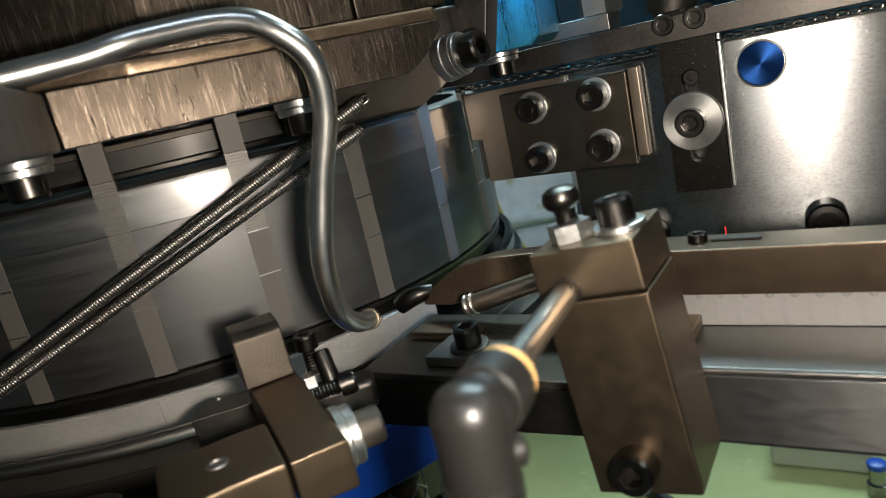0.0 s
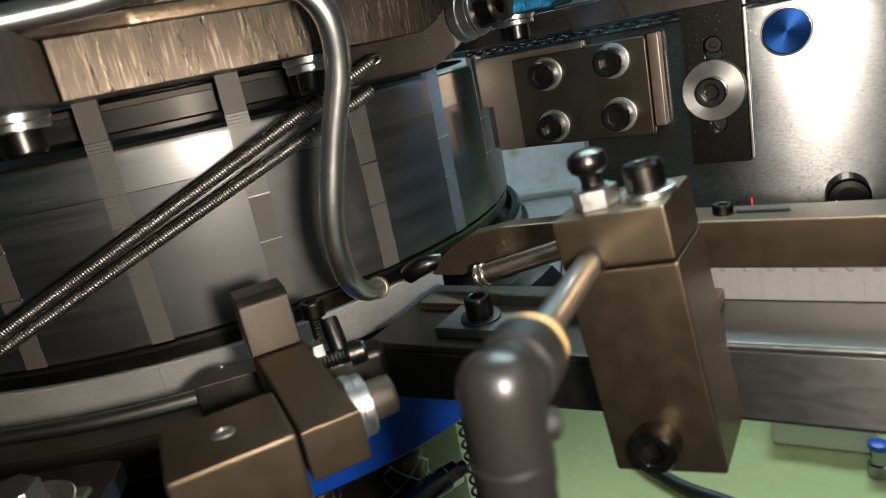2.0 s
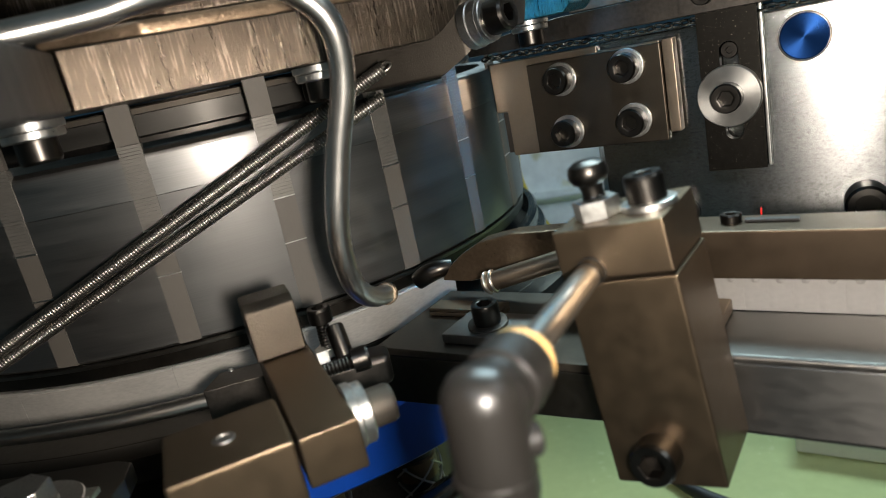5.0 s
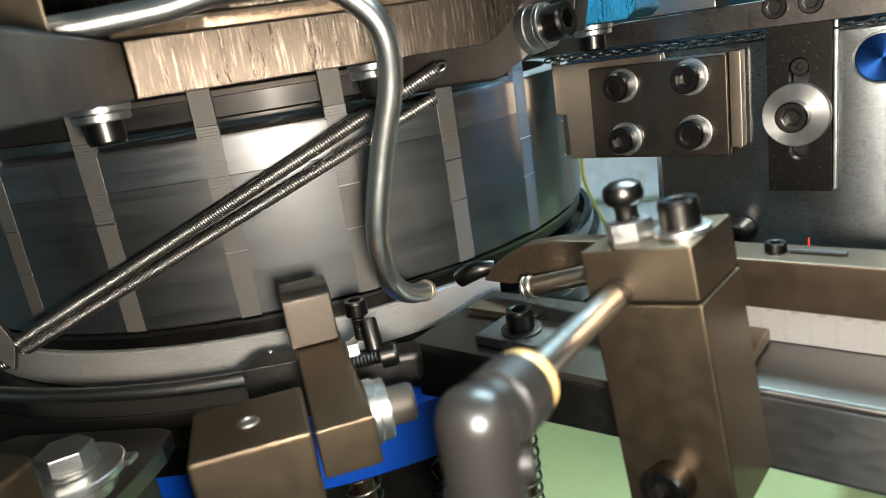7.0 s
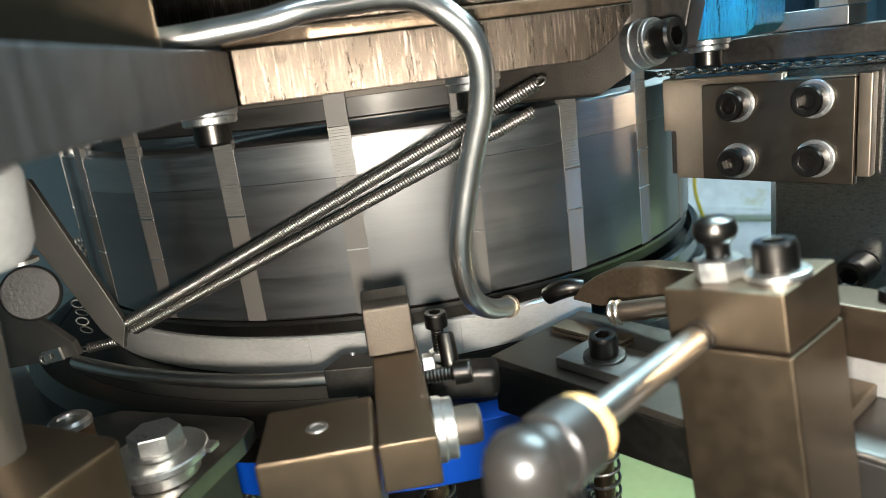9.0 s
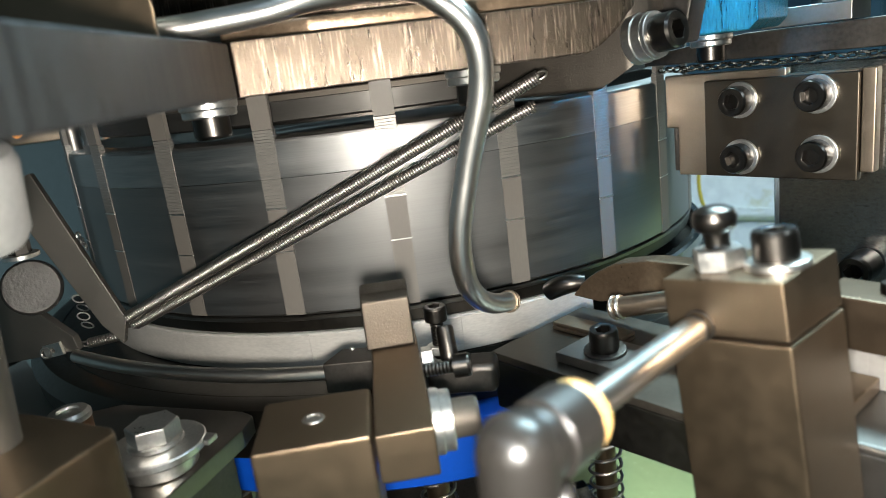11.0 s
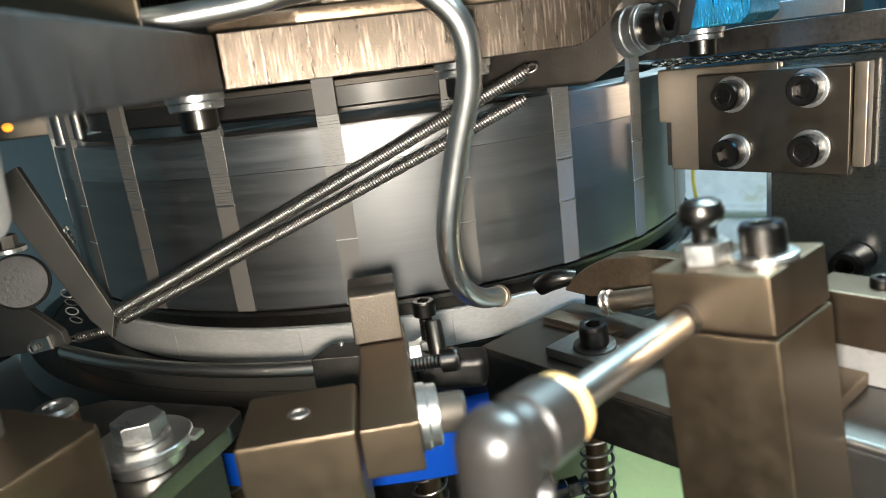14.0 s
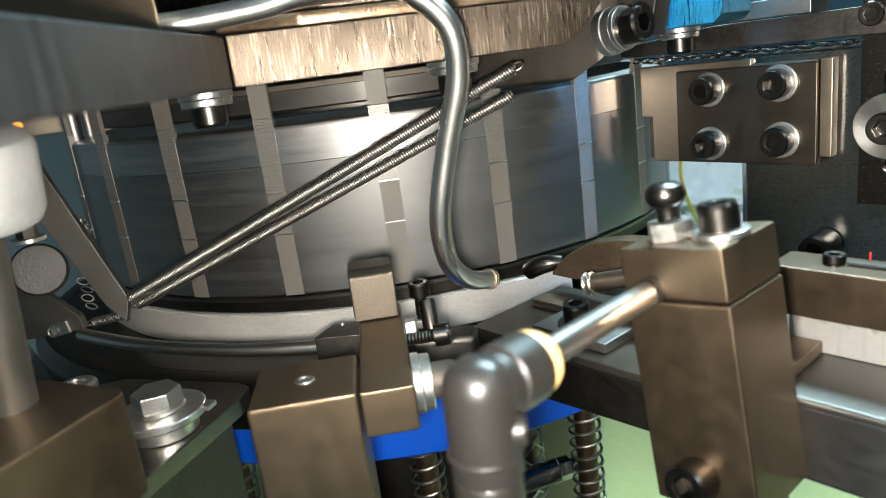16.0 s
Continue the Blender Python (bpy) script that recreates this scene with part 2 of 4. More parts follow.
def lathe(profile, seg=48, a0=0.0, a1=360.0):
    """A profile of (radius, height) turned about z; a closed loop of points makes a ring."""
    bm = bmesh.new()
    whole = abs(a1 - a0) >= 359.9
    n = seg if whole else seg + 1
    rings = []
    for r, z in profile:
        if r < 1e-7:
            rings.append([bm.verts.new((0, 0, z))])
        else:
            rings.append([bm.verts.new((r * math.cos(radians(a0 + (a1 - a0) * i / seg)), r * math.sin(radians(a0 + (a1 - a0) * i / seg)), z)) for i in range(n)])
    for p, q in zip(rings, rings[1:]):
        for i in range(seg):
            j = (i + 1) % n
            if len(p) == 1 and len(q) == 1:
                continue
            if len(p) == 1:
                bm.faces.new((p[0], q[j], q[i]))
            elif len(q) == 1:
                bm.faces.new((p[i], p[j], q[0]))
            else:
                bm.faces.new((p[i], p[j], q[j], q[i]))
    if not whole and profile[0] == profile[-1]:
        for k in (0, -1):
            bm.faces.new([r[k] for r in rings[:-1]])
        bmesh.ops.remove_doubles(bm, verts=bm.verts, dist=1e-6)
    bmesh.ops.recalc_face_normals(bm, faces=bm.faces)
    return bm


def smooth_path(points, steps=8):
    """A soft curve through the points (Catmull-Rom)."""
    p = [Vector(v) for v in points]
    p = [p[0] * 2 - p[1]] + p + [p[-1] * 2 - p[-2]]
    out = []
    for i in range(1, len(p) - 2):
        for k in range(steps):
            t = k / steps
            out.append(0.5 * (2 * p[i] + (p[i + 1] - p[i - 1]) * t + (2 * p[i - 1] - 5 * p[i] + 4 * p[i + 1] - p[i + 2]) * t * t + (3 * p[i] - p[i - 1] - 3 * p[i + 1] + p[i + 2]) * t ** 3))
    out.append(p[-2])
    return out


def sweep(path, r, seg=16):
    """A round bar along a path, with closed ends; r: one radius or one for each point."""
    bm = bmesh.new()
    path = [Vector(v) for v in path]
    radii = r if isinstance(r, list) else [r] * len(path)
    side = None
    rings = []
    for i, v in enumerate(path):
        d = (path[min(i + 1, len(path) - 1)] - path[max(i - 1, 0)]).normalized()
        if side is None:
            side = d.orthogonal().normalized()
        side = (side - d * side.dot(d)).normalized()
        up = d.cross(side)
        rings.append([bm.verts.new(v + radii[i] * (math.cos(2 * math.pi * k / seg) * side + math.sin(2 * math.pi * k / seg) * up)) for k in range(seg)])
    for p, q in zip(rings, rings[1:]):
        for k in range(seg):
            bm.faces.new((p[k], p[(k + 1) % seg], q[(k + 1) % seg], q[k]))
    bm.faces.new(rings[0][::-1])
    bm.faces.new(rings[-1])
    return bm


def helix(length, radius, wire, turns, per=12, seg=6):
    """A coil along z from 0 to length."""
    n = int(turns * per)
    return sweep([(radius * math.cos(2 * math.pi * i / per), radius * math.sin(2 * math.pi * i / per), length * i / n) for i in range(n + 1)], wire, seg)


def joined(*bms):
    out = bmesh.new()
    me = bpy.data.meshes.new("joined")
    for b in bms:
        b.to_mesh(me)
        out.from_mesh(me)
        b.free()
    bpy.data.meshes.remove(me)
    return out


def moved(bm, m):
    bm.transform(m)
    return bm


def cut(bm, at, normal):
    """Cuts away what lies beyond a plane and closes the cut."""
    g = bmesh.ops.bisect_plane(bm, geom=bm.verts[:] + bm.edges[:] + bm.faces[:], plane_co=at, plane_no=normal, clear_outer=True)
    bmesh.ops.edgenet_fill(bm, edges=[e for e in g["geom_cut"] if isinstance(e, bmesh.types.BMEdge)])
    return bm


def along(a, b):
    """The pose whose z axis runs from a to b."""
    d = Vector(b) - Vector(a)
    return Matrix.Translation(a) @ d.to_track_quat("Z", "Y").to_matrix().to_4x4()


def thing(name, m, label, category, group="", kind=""):
    ob = new(name)
    ob.empty_display_size = 0.01
    ob.matrix_world = m if isinstance(m, Matrix) else Matrix.Translation(m)
    return tagged(ob, label, category, group, kind)


def part(name, bm, material, parent, label="", at=None, angle=35):
    """Links a bmesh as one mesh object under a thing or under a part."""
    me = bpy.data.meshes.new(name)
    bm.to_mesh(me)
    bm.free()
    me.materials.append(material)
    me.shade_smooth()
    me.set_sharp_from_angle(angle=radians(angle))
    ob = new(name, me)
    ob.parent = parent
    # flat faces stay flat between their rounded edges
    wn = ob.modifiers.new("flat_faces", "WEIGHTED_NORMAL")
    wn.keep_sharp, wn.weight = True, 100
    if at is not None:
        ob.matrix_basis = at
    return tagged(ob, label)


def whole(name, bm, material, m, label, category, group="", kind="", angle=35):
    ob = part(name, bm, material, None, label, angle=angle)
    ob.matrix_world = m if isinstance(m, Matrix) else Matrix.Translation(m)
    return tagged(ob, label, category, group, kind)


# the machine's own axes: u runs along the slab, d comes off it towards the viewer
SLAB_AT, SLAB_YAW = (0.0360, 0.2917, 0.0), -30.36
FACE = pose(*SLAB_AT, 0, 0, SLAB_YAW)


# the slab itself stands a few degrees off that line
SFACE = FACE @ pose(0.035, 0.0142, 0, 0, 0, 5.2)


def at_slab(u, d, z):
    return FACE @ Vector((u, -d, z))


CX, CY = -0.1375, 0.3846


def socket_screw(name, m, dia=0.006, head=0.006, length=0.0, material=None, label="", category="screw", washer=0.0, washer_t=0.0012, group="", washer_mat=None, parent=None):
    """A socket head cap screw: the head rises along +z from z = 0 (on its washer, if any)."""
    material = material or BLACKOX
    R = dia * 0.85
    z0 = washer_t if washer else 0
    root = thing(name, m, label or "black oxide socket head cap screw", category, group) if parent is None else parent
    s = dia * 0.42
    n = 36
    bm = bmesh.new()
    rows = []
    # knurled side, chamfered rim, hexagonal socket
    def ring(r, z, knurl=0.0, hexa=False):
        out = []
        for i in range(n):
            a = 2 * math.pi * i / n
            rr = r * (1 - (knurl if i % 2 else 0))
            if hexa:
                k = (a % (math.pi / 3)) - math.pi / 6
                rr = r * math.cos(math.pi / 6) / math.cos(k)
            out.append(bm.verts.new((rr * math.cos(a), rr * math.sin(a), z)))
        return out
    h = head
    for r, z, k, x in ((R * 0.97, z0, 0, 0), (R, z0 + 0.08 * h, 0.045, 0), (R, z0 + 0.8 * h, 0.045, 0), (R * 0.985, z0 + 0.86 * h, 0, 0), (R * 0.9, z0 + h, 0, 0), (s * 1.22, z0 + h, 0, 0), (s * 1.12, z0 + 0.97 * h, 0, 1), (s * 1.1, z0 + 0.45 * h, 0, 1)):
        rows.append(ring(r, z, k, x))
    for p, q in zip(rows, rows[1:]):
        for i in range(n):
            bm.faces.new((p[i], p[(i + 1) % n], q[(i + 1) % n], q[i]))
    bm.faces.new(rows[-1])
    bm.faces.new(rows[0][::-1])
    hd = part("head", bm, material, root, angle=28)
    if length:
        part("shank", thread(dia / 2, length, z0 - length), material, root)
    if washer:
        part("washer", lathe([(dia * 0.52, 0), (washer, 0), (washer, washer_t * 0.85), (washer - 0.0003, washer_t), (dia * 0.52, washer_t), (dia * 0.52, 0)], 40), washer_mat or PLATED, root, "bright plated washer")
    return root


def thread(r, length, z0, pitch=0.0009):
    n = max(2, int(length / pitch))
    prof = [(0, z0)]
    for i in range(n):
        prof += [(r * 0.88, z0 + length * i / n), (r, z0 + length * (i + 0.5) / n)]
    prof += [(r * 0.88, z0 + length), (0, z0 + length)]
    return lathe(prof, 20)


def hex_prism(af, h, z0=0.0):
    """A hexagon with its corners turned down."""
    rc = af / math.sqrt(3)
    bm = prism([(rc * math.cos(radians(60 * i)), rc * math.sin(radians(60 * i))) for i in range(6)], z0, z0 + h, 0)
    top = [e for e in bm.edges if all(abs(v.co.z - z0 - h) < 1e-7 for v in e.verts)]
    bmesh.ops.bevel(bm, geom=top, offset=af * 0.06, segments=2, affect="EDGES", profile=0.5)
    return bm


# ---- setting ----
def build_setting():
    whole("floor", span((-4, -4, -0.1), (4, 5, 0), 0), FLOORP, (0, 0, 0), "grey painted workshop floor", "floor", kind="structure")
    whole("ceiling", span((-4, -4, 3.2), (4, 5, 3.3), 0), WALLP, (0, 0, 0), "pale workshop ceiling", "ceiling", kind="structure")
    for name, a, b in (("wall_north", (-4, 5, 0), (4, 5.15, 3.2)), ("wall_south", (-4, -4.15, 0), (4, -4, 3.2)), ("wall_east", (4, -4, 0), (4.15, 5, 3.2)), ("wall_west", (-4.15, -4, 0), (-4, 5, 3.2))):
        whole(name, span(a, b, 0), WALLP, (0, 0, 0), "pale painted workshop wall", "wall", kind="structure")
    # the machine's enamelled bed with its tray wall
    bed = thing("machine_bed", (0.0, 0.42, 0.0), "machine bed enamelled pale green, glossy with oil", "machine bed")
    part("bed_top", span((-0.75, -0.10, 0.88), (0.75, 0.65, 0.93), 0.004), GREEN, bed)
    part("bed_base", span((-0.7, -0.5, 0.0), (0.7, 0.6, 0.8795), 0.004), PANEL, bed, "grey steel base cabinet")
    # added out of view: dark shelf that cuts the bed's green bounce
    part("unseen_shelf", span((-0.75, -0.45, 0.8797), (0.75, -0.1005, 0.93), 0.004), DARK, bed, "unseen dark shelf added to keep green bounce off the metal")


# ---- drum ----
def build_drum():
    drum = thing("indexing_drum", (CX, CY, 1.149), "large polished steel indexing drum with upright lamination stacks", "drum")
    H = 0.064
    part("drum_body", lathe([(0.0, 0), (0.1575, 0), (0.159, 0.0012), (0.159, 0.0499), (0.1588, 0.0500), (0.0, 0.0500)], 240), DRUM, drum)
    part("upper_band", lathe([(0.1475, 0.05002), (0.1590, 0.05002), (0.15906, 0.0501), (0.15903, H - 0.0022), (0.1585, H - 0.0008), (0.157, H), (0.1475, H), (0.1475, 0.05002)], 240), DRUMTOP, drum, "mirror-ground upper band")
    slide = span((0.1575, -0.0036, 0.0006), (0.15918, 0.0036, 0.0394), 0)
    finger = span((0.1575, -0.0036, 0.0668), (0.1593, 0.0036, 0.0795), 0)
    edge_low = span((0.1588, -0.0037, 0.0241), (0.1594, 0.0037, 0.0245), 0)
    edge_high = span((0.1588, -0.0037, 0.0395), (0.1594, 0.0037, 0.0399), 0)
    data = {}
    for i in range(24):
        turn = pose(0, 0, 0, 0, 0, 15 * i)
        for name, make, material in (("slide", lambda: slide, STRIPE), ("finger", lambda: finger, STRIPE), ("slide_edge", lambda: edge_low, PLATED), ("top_edge", lambda: edge_high, PLATED), ("ribbed_strip", lambda: stack(0.0512, 0.0667, 15, 0.0037), STACK), ("lower_strip", lambda: stack(0.0400, 0.0511, 10, 0.0036), STACK)):
            sub = name.endswith("_edge")
            if i == 0:
                ob = part(name, make(), material, slide_ob if sub else drum)
                data[name] = ob.data
            else:
                ob = new(name, data[name])
                ob.parent = slide_ob if sub else drum
            if not sub:
                ob.matrix_basis = turn
            if name == "slide":
                slide_ob = ob
            if "strip" in name:
                tagged(ob, kind="stuff")
    return drum


def stack(z0, z1, n, half):
    """Thin sheets lying on one another, each a little out of line."""
    rnd = random.Random(4)
    bm = bmesh.new()
    for k in range(n):
        a = z0 + (z1 - z0) * k / n
        b = a + (z1 - z0) / n * 0.93
        o = rnd.uniform(-0.00003, 0.00003)
        r = 0.1592 + rnd.uniform(0, 0.00005)
        v = [bm.verts.new(p) for p in ((0.157, o - half, a), (r, o - half, a), (r, o + half, a), (0.157, o + half, a), (0.157, o - half, b), (r, o - half, b), (r, o + half, b), (0.157, o + half, b))]
        for f in ((0, 1, 5, 4), (1, 2, 6, 5), (2, 3, 7, 6), (4, 5, 6, 7), (3, 2, 1, 0)):
            bm.faces.new([v[j] for j in f])
    return bm


def build_base():
    gr = thing("groove_ring", (CX, CY, 0), "dark oily ring in the gap under the drum", "ring")
    part("groove_band", lathe([(0.12, 1.1425), (0.1574, 1.1425), (0.1578, 1.1429), (0.1578, 1.1468), (0.12, 1.1468), (0.12, 1.1425)], 160), DECKM, gr)
    part("groove_lip", lathe([(0.12, 1.1469), (0.1582, 1.1469), (0.1585, 1.1472), (0.1585, 1.1482), (0.1580, 1.1486), (0.12, 1.1486), (0.12, 1.1469)], 160), PLATF, gr, "thin worn upper lip")
    ring = thing("guide_ring", (CX, CY, 0), "satin grey fixed guide ring made of segments", "ring")
    for k in range(9, 16):
        part("ring_segment", lathe([(0.12, 1.1285), (0.159, 1.1285), (0.1595, 1.1415), (0.1588, 1.1422), (0.12, 1.1422), (0.12, 1.1285)], 10, 20 * k + 0.02, 20 * k + 19.98), WHITERING, ring)
    dk = thing("deck_ring", (CX, CY, 0), "dark oily cast deck ring round the drum", "ring")
    for a0, a1 in ((90, 287), (310, 332)):
        part("deck_body", lathe([(0.10, 1.108), (0.1800, 1.108), (0.1800, 1.1280), (0.1797, 1.1282), (0.10, 1.1282), (0.10, 1.108)], 120, a0, a1), DECKM, dk)
        part("deck_lip", lathe([(0.1803, 1.108), (0.186, 1.108), (0.192, 1.112), (0.1935, 1.122), (0.189, 1.1276), (0.186, 1.1284), (0.1806, 1.1284), (0.1803, 1.1281), (0.1803, 1.108)], 120, a0, a1), DECKM, dk, "rounded outer lip")
    part("deck_inset", lathe([(0.10, 1.108), (0.1600, 1.108), (0.1600, 1.1282), (0.10, 1.1282), (0.10, 1.108)], 30, 287.05, 310 - 0.05), DECKM, dk, "narrower stretch of the deck")
    part("deck_core", lathe([(0.10, 1.108), (0.1600, 1.108), (0.1600, 1.1282), (0.10, 1.1282), (0.10, 1.108)], 90, 332.05, 449.95), DECKM, dk)
    part("lower_collar", lathe([(0.1602, 1.108), (0.1672, 1.108), (0.1675, 1.1085), (0.1675, 1.1300), (0.1669, 1.1308), (0.1602, 1.1308), (0.1602, 1.108)], 90, 332.1, 449.9), CHROME, dk, "polished collar reflecting the pale cover")
    part("upper_collar", lathe([(0.1602, 1.1310), (0.1634, 1.1310), (0.1643, 1.1318), (0.1643, 1.1392), (0.1631, 1.1402), (0.1602, 1.1402), (0.1602, 1.1310)], 90, 332.1, 449.9), CHROME, dk, "polished rounded collar under the drum")
    tt = thing("turntable", (CX, CY, 0), "bright blue painted turntable under the deck", "turntable")
    part("table_body", lathe([(0.05, 1.0860), (0.172, 1.0860), (0.172, 1.1070), (0.1715, 1.1075), (0.05, 1.1075), (0.05, 1.0860)], 160), BLUE, tt)
    part("lower_rim", lathe([(0.05, 1.083), (0.1700, 1.083), (0.1717, 1.0845), (0.1717, 1.0858), (0.05, 1.0858), (0.05, 1.083)], 160), BLUE, tt)
    whole("column", lathe([(0, 0.93), (0.10, 0.93), (0.105, 0.935), (0.105, 1.079), (0, 1.079)], 64), DARK, (CX, CY, 0), "dark central column of the machine", "column")
    plunger = thing("spring_plunger", Matrix.Translation((CX, CY, 1.0)) @ pose(0, 0, 0, 0, 0, -96.5) @ pose(0.158, 0, 0), "dark plunger rod with a coil spring hanging under the turntable", "plunger", "plungers under the turntable")
    part("rod", lathe([(0, -0.03), (0.0042, -0.03), (0.0045, -0.0295), (0.0045, 0.0828), (0, 0.0828)], 20), BROWN, plunger)
    part("top_washer", lathe([(0.0047, 0.0800), (0.0078, 0.0800), (0.0082, 0.0804), (0.0082, 0.0824), (0.0078, 0.0828), (0.0047, 0.0828), (0.0047, 0.0800)], 28), PLATED, plunger, "bright washer over the spring")
    part("spring", moved(helix(0.078, 0.0066, 0.0007, 13, 16, 8), pose(0, 0, 0.001)), SPRING, plunger)
    part("collar", lathe([(0.0046, -0.008), (0.0082, -0.008), (0.0086, -0.0075), (0.0086, -0.0005), (0.0082, 0.0), (0.0046, 0.0), (0.0046, -0.008)], 24), BLACKOX, plunger)
    part("foot", lathe([(0, -0.07), (0.007, -0.07), (0.007, -0.0305), (0, -0.0305)], 20), BLACKOX, plunger)
    for a in (-66.0, -39.5):
        copy_thing(plunger, Matrix.Translation((CX, CY, 1.0)) @ pose(0, 0, 0, 0, 0, a) @ pose(0.158, 0, 0))


# ---- top plate ----
def build_top():
    pl = thing("cam_plate", (0, 0, 0), "thick milled steel cam plate over the drum, wet with oil", "plate")
    right = prism([(-0.0833, 0.1755), (0.0085, 0.2312), (-0.015, 0.33), (-0.13, 0.30), (-0.112, 0.187)], 1.2278, 1.2414, 0.0004)
    # its end sweeps up in a curve
    way = Vector((0.0918, 0.0557, 0)).normalized()
    for x, y, z, rise in ((-0.0043, 0.2234, 1.2276, 0.42), (-0.0005, 0.2257, 1.2294, 0.72), (0.0035, 0.2281, 1.2328, 1.05)):
        cut(right, (x, y, z), rise * way - Vector((0, 0, 1)))
    part("plate_right", right, MILLED, pl, "milled front edge with upright tool marks")
    part("plate_left", prism([(-0.0838, 0.1752), (-0.113, 0.187), (-0.33, 0.22), (-0.31, 0.03), (-0.055, 0.055), (-0.0444, 0.067)], 1.2276, 1.2412, 0.0008), PLATEL, pl, "grey ground arm of the plate")
    ear = prism([(-0.050, 0.2520), (0.006, 0.2400), (0.0125, 0.2425), (0.0165, 0.250), (0.0165, 0.262), (0.0, 0.275), (-0.050, 0.275)], 1.2162, 1.2455, 0.0014, 3)
    for x, z, rise in ((-0.004, 1.2160, 0.42), (0.0004, 1.2178, 0.75), (0.006, 1.2220, 0.62), (0.0135, 1.2275, 1.8)):
        cut(ear, (x, 0.24, z), (rise, 0.15, -1))
    part("plate_ear", ear, EARL, pl, "rounded grey-brown ear at the plate's end")
    uh = thing("upper_housing", (0, 0, 0), "milled brown steel housing above the cam plate", "housing")
    part("housing_body", prism([(-0.105, 0.2), (-0.066, 0.2005), (-0.0156, 0.2309), (-0.03, 0.36), (-0.2, 0.36), (-0.2, 0.205)], 1.2462, 1.33, 0.0012), MILLED, uh)
    part("housing_end", prism([(-0.0153, 0.2311), (0.012, 0.2475), (0.0, 0.36), (-0.0297, 0.36)], 1.2462, 1.33, 0.0012), MILLED, uh, "separate end piece of the housing")
    whole("wet_ledge", prism([(-0.095, 0.188), (-0.07, 0.1915), (0.008, 0.238), (0.0, 0.35), (-0.15, 0.35)], 1.2415, 1.246, 0.0012), BROWNWET, (0, 0, 0), "oil-wet brown ledge between plate and housing", "ledge")
    whole("clamp_block", prism([(-0.0792, 0.1459), (-0.112, 0.186), (-0.19, 0.186), (-0.16, 0.128)], 1.2416, 1.275, 0.001), BROWN, (0, 0, 0), "brown steel clamp block on the plate", "block")
    ir = thing("inner_ring", (CX, CY, 0), "dull grey steel ring above the drum", "ring")
    part("ring_body", lathe([(0.11, 1.2165), (0.142, 1.2165), (0.143, 1.2172), (0.143, 1.2240), (0.11, 1.2240), (0.11, 1.2165)], 160), INNERR, ir)
    part("ring_lip", lathe([(0.11, 1.2242), (0.1436, 1.2242), (0.1436, 1.2260), (0.1432, 1.2264), (0.11, 1.2264), (0.11, 1.2242)], 160), EARM, ir, "thin upper lip")
    whole("hub", lathe([(0, 1.213), (0.1, 1.213), (0.1, 1.2275), (0, 1.2275)], 64), DARK, (CX, CY, 0), "dark hub above the drum", "hub")
    for x, y in ((-0.1026, 0.1878), (-0.0352, 0.2180)):
        hung_bolt((x, y, 1.2276))


def hung_bolt(at, s=1.0):
    """A cap screw that hangs head down on two plated washers."""
    root = socket_screw("cap_screw", Matrix.Translation(at) @ pose(0, 0, -0.0042 * s, 180, 0, 0), 0.006 * s, 0.0058 * s, label="black cap screw hanging under two bright washers", group="hanging screws")
    for k, r in ((0, 0.0074), (1, 0.0079)):
        part("washer", lathe([(0.003 * s, -0.0021 * s * (k + 1) + 0.0001), (r * s, -0.0021 * s * (k + 1) + 0.0001), (r * s, -0.0021 * s * k - 0.0004), ((r - 0.0004) * s, -0.0021 * s * k), (0.003 * s, -0.0021 * s * k), (0.003 * s, -0.0021 * s * (k + 1) + 0.0001)], 40), PLATED, root, "bright plated washer")
    return root


# ---- slab ----
def slot_plate(w, h, t, sw, sh, dz=0.0):
    """A plate in x and z with a rounded upright slot through it, thickness along y."""
    n = 40
    inner, outer = [], []
    for i in range(n):
        a = 2 * math.pi * i / n
        c, s = math.cos(a), math.sin(a)
        inner.append((sw / 2 * c, sw / 2 * s + (sh - sw) / 2 * (1 if s >= 0 else -1) + dz))
        k = min(w / 2 / max(abs(c), 1e-6), h / 2 / max(abs(s), 1e-6))
        outer.append([c * k, s * k])
    for cx in (-w / 2, w / 2):
        for cz in (-h / 2, h / 2):
            j = min(range(n), key=lambda q: (outer[q][0] - cx) ** 2 + (outer[q][1] - cz) ** 2)
            outer[j] = [cx, cz]
    bm = bmesh.new()
    def lay(pts, y):
        return [bm.verts.new((p[0], y, p[1])) for p in pts]
    of, inf, ob, inb = lay(outer, 0), lay(inner, 0), lay(outer, t), lay(inner, t)
    for i in range(n):
        j = (i + 1) % n
        for q in ((of[i], of[j], inf[j], inf[i]), (inf[i], inf[j], inb[j], inb[i]), (inb[i], inb[j], ob[j], ob[i]), (ob[i], ob[j], of[j], of[i])):
            bm.faces.new(q)
    bmesh.ops.recalc_face_normals(bm, faces=bm.faces)
    return bm


def face_prism(poly, y0, y1, bev=0.0005):
    """An outline in u and z, given depth from y0 to y1 in the slab's space."""
    return moved(prism([(u, z) for u, z in poly], -y1, -y0, bev), pose(0, 0, 0, 90, 0, 0))


def on_slab(u, y, z):
    """A pose on the slab whose z axis comes out of it."""
    return FACE @ pose(u, y, z, 90, 0, 0)


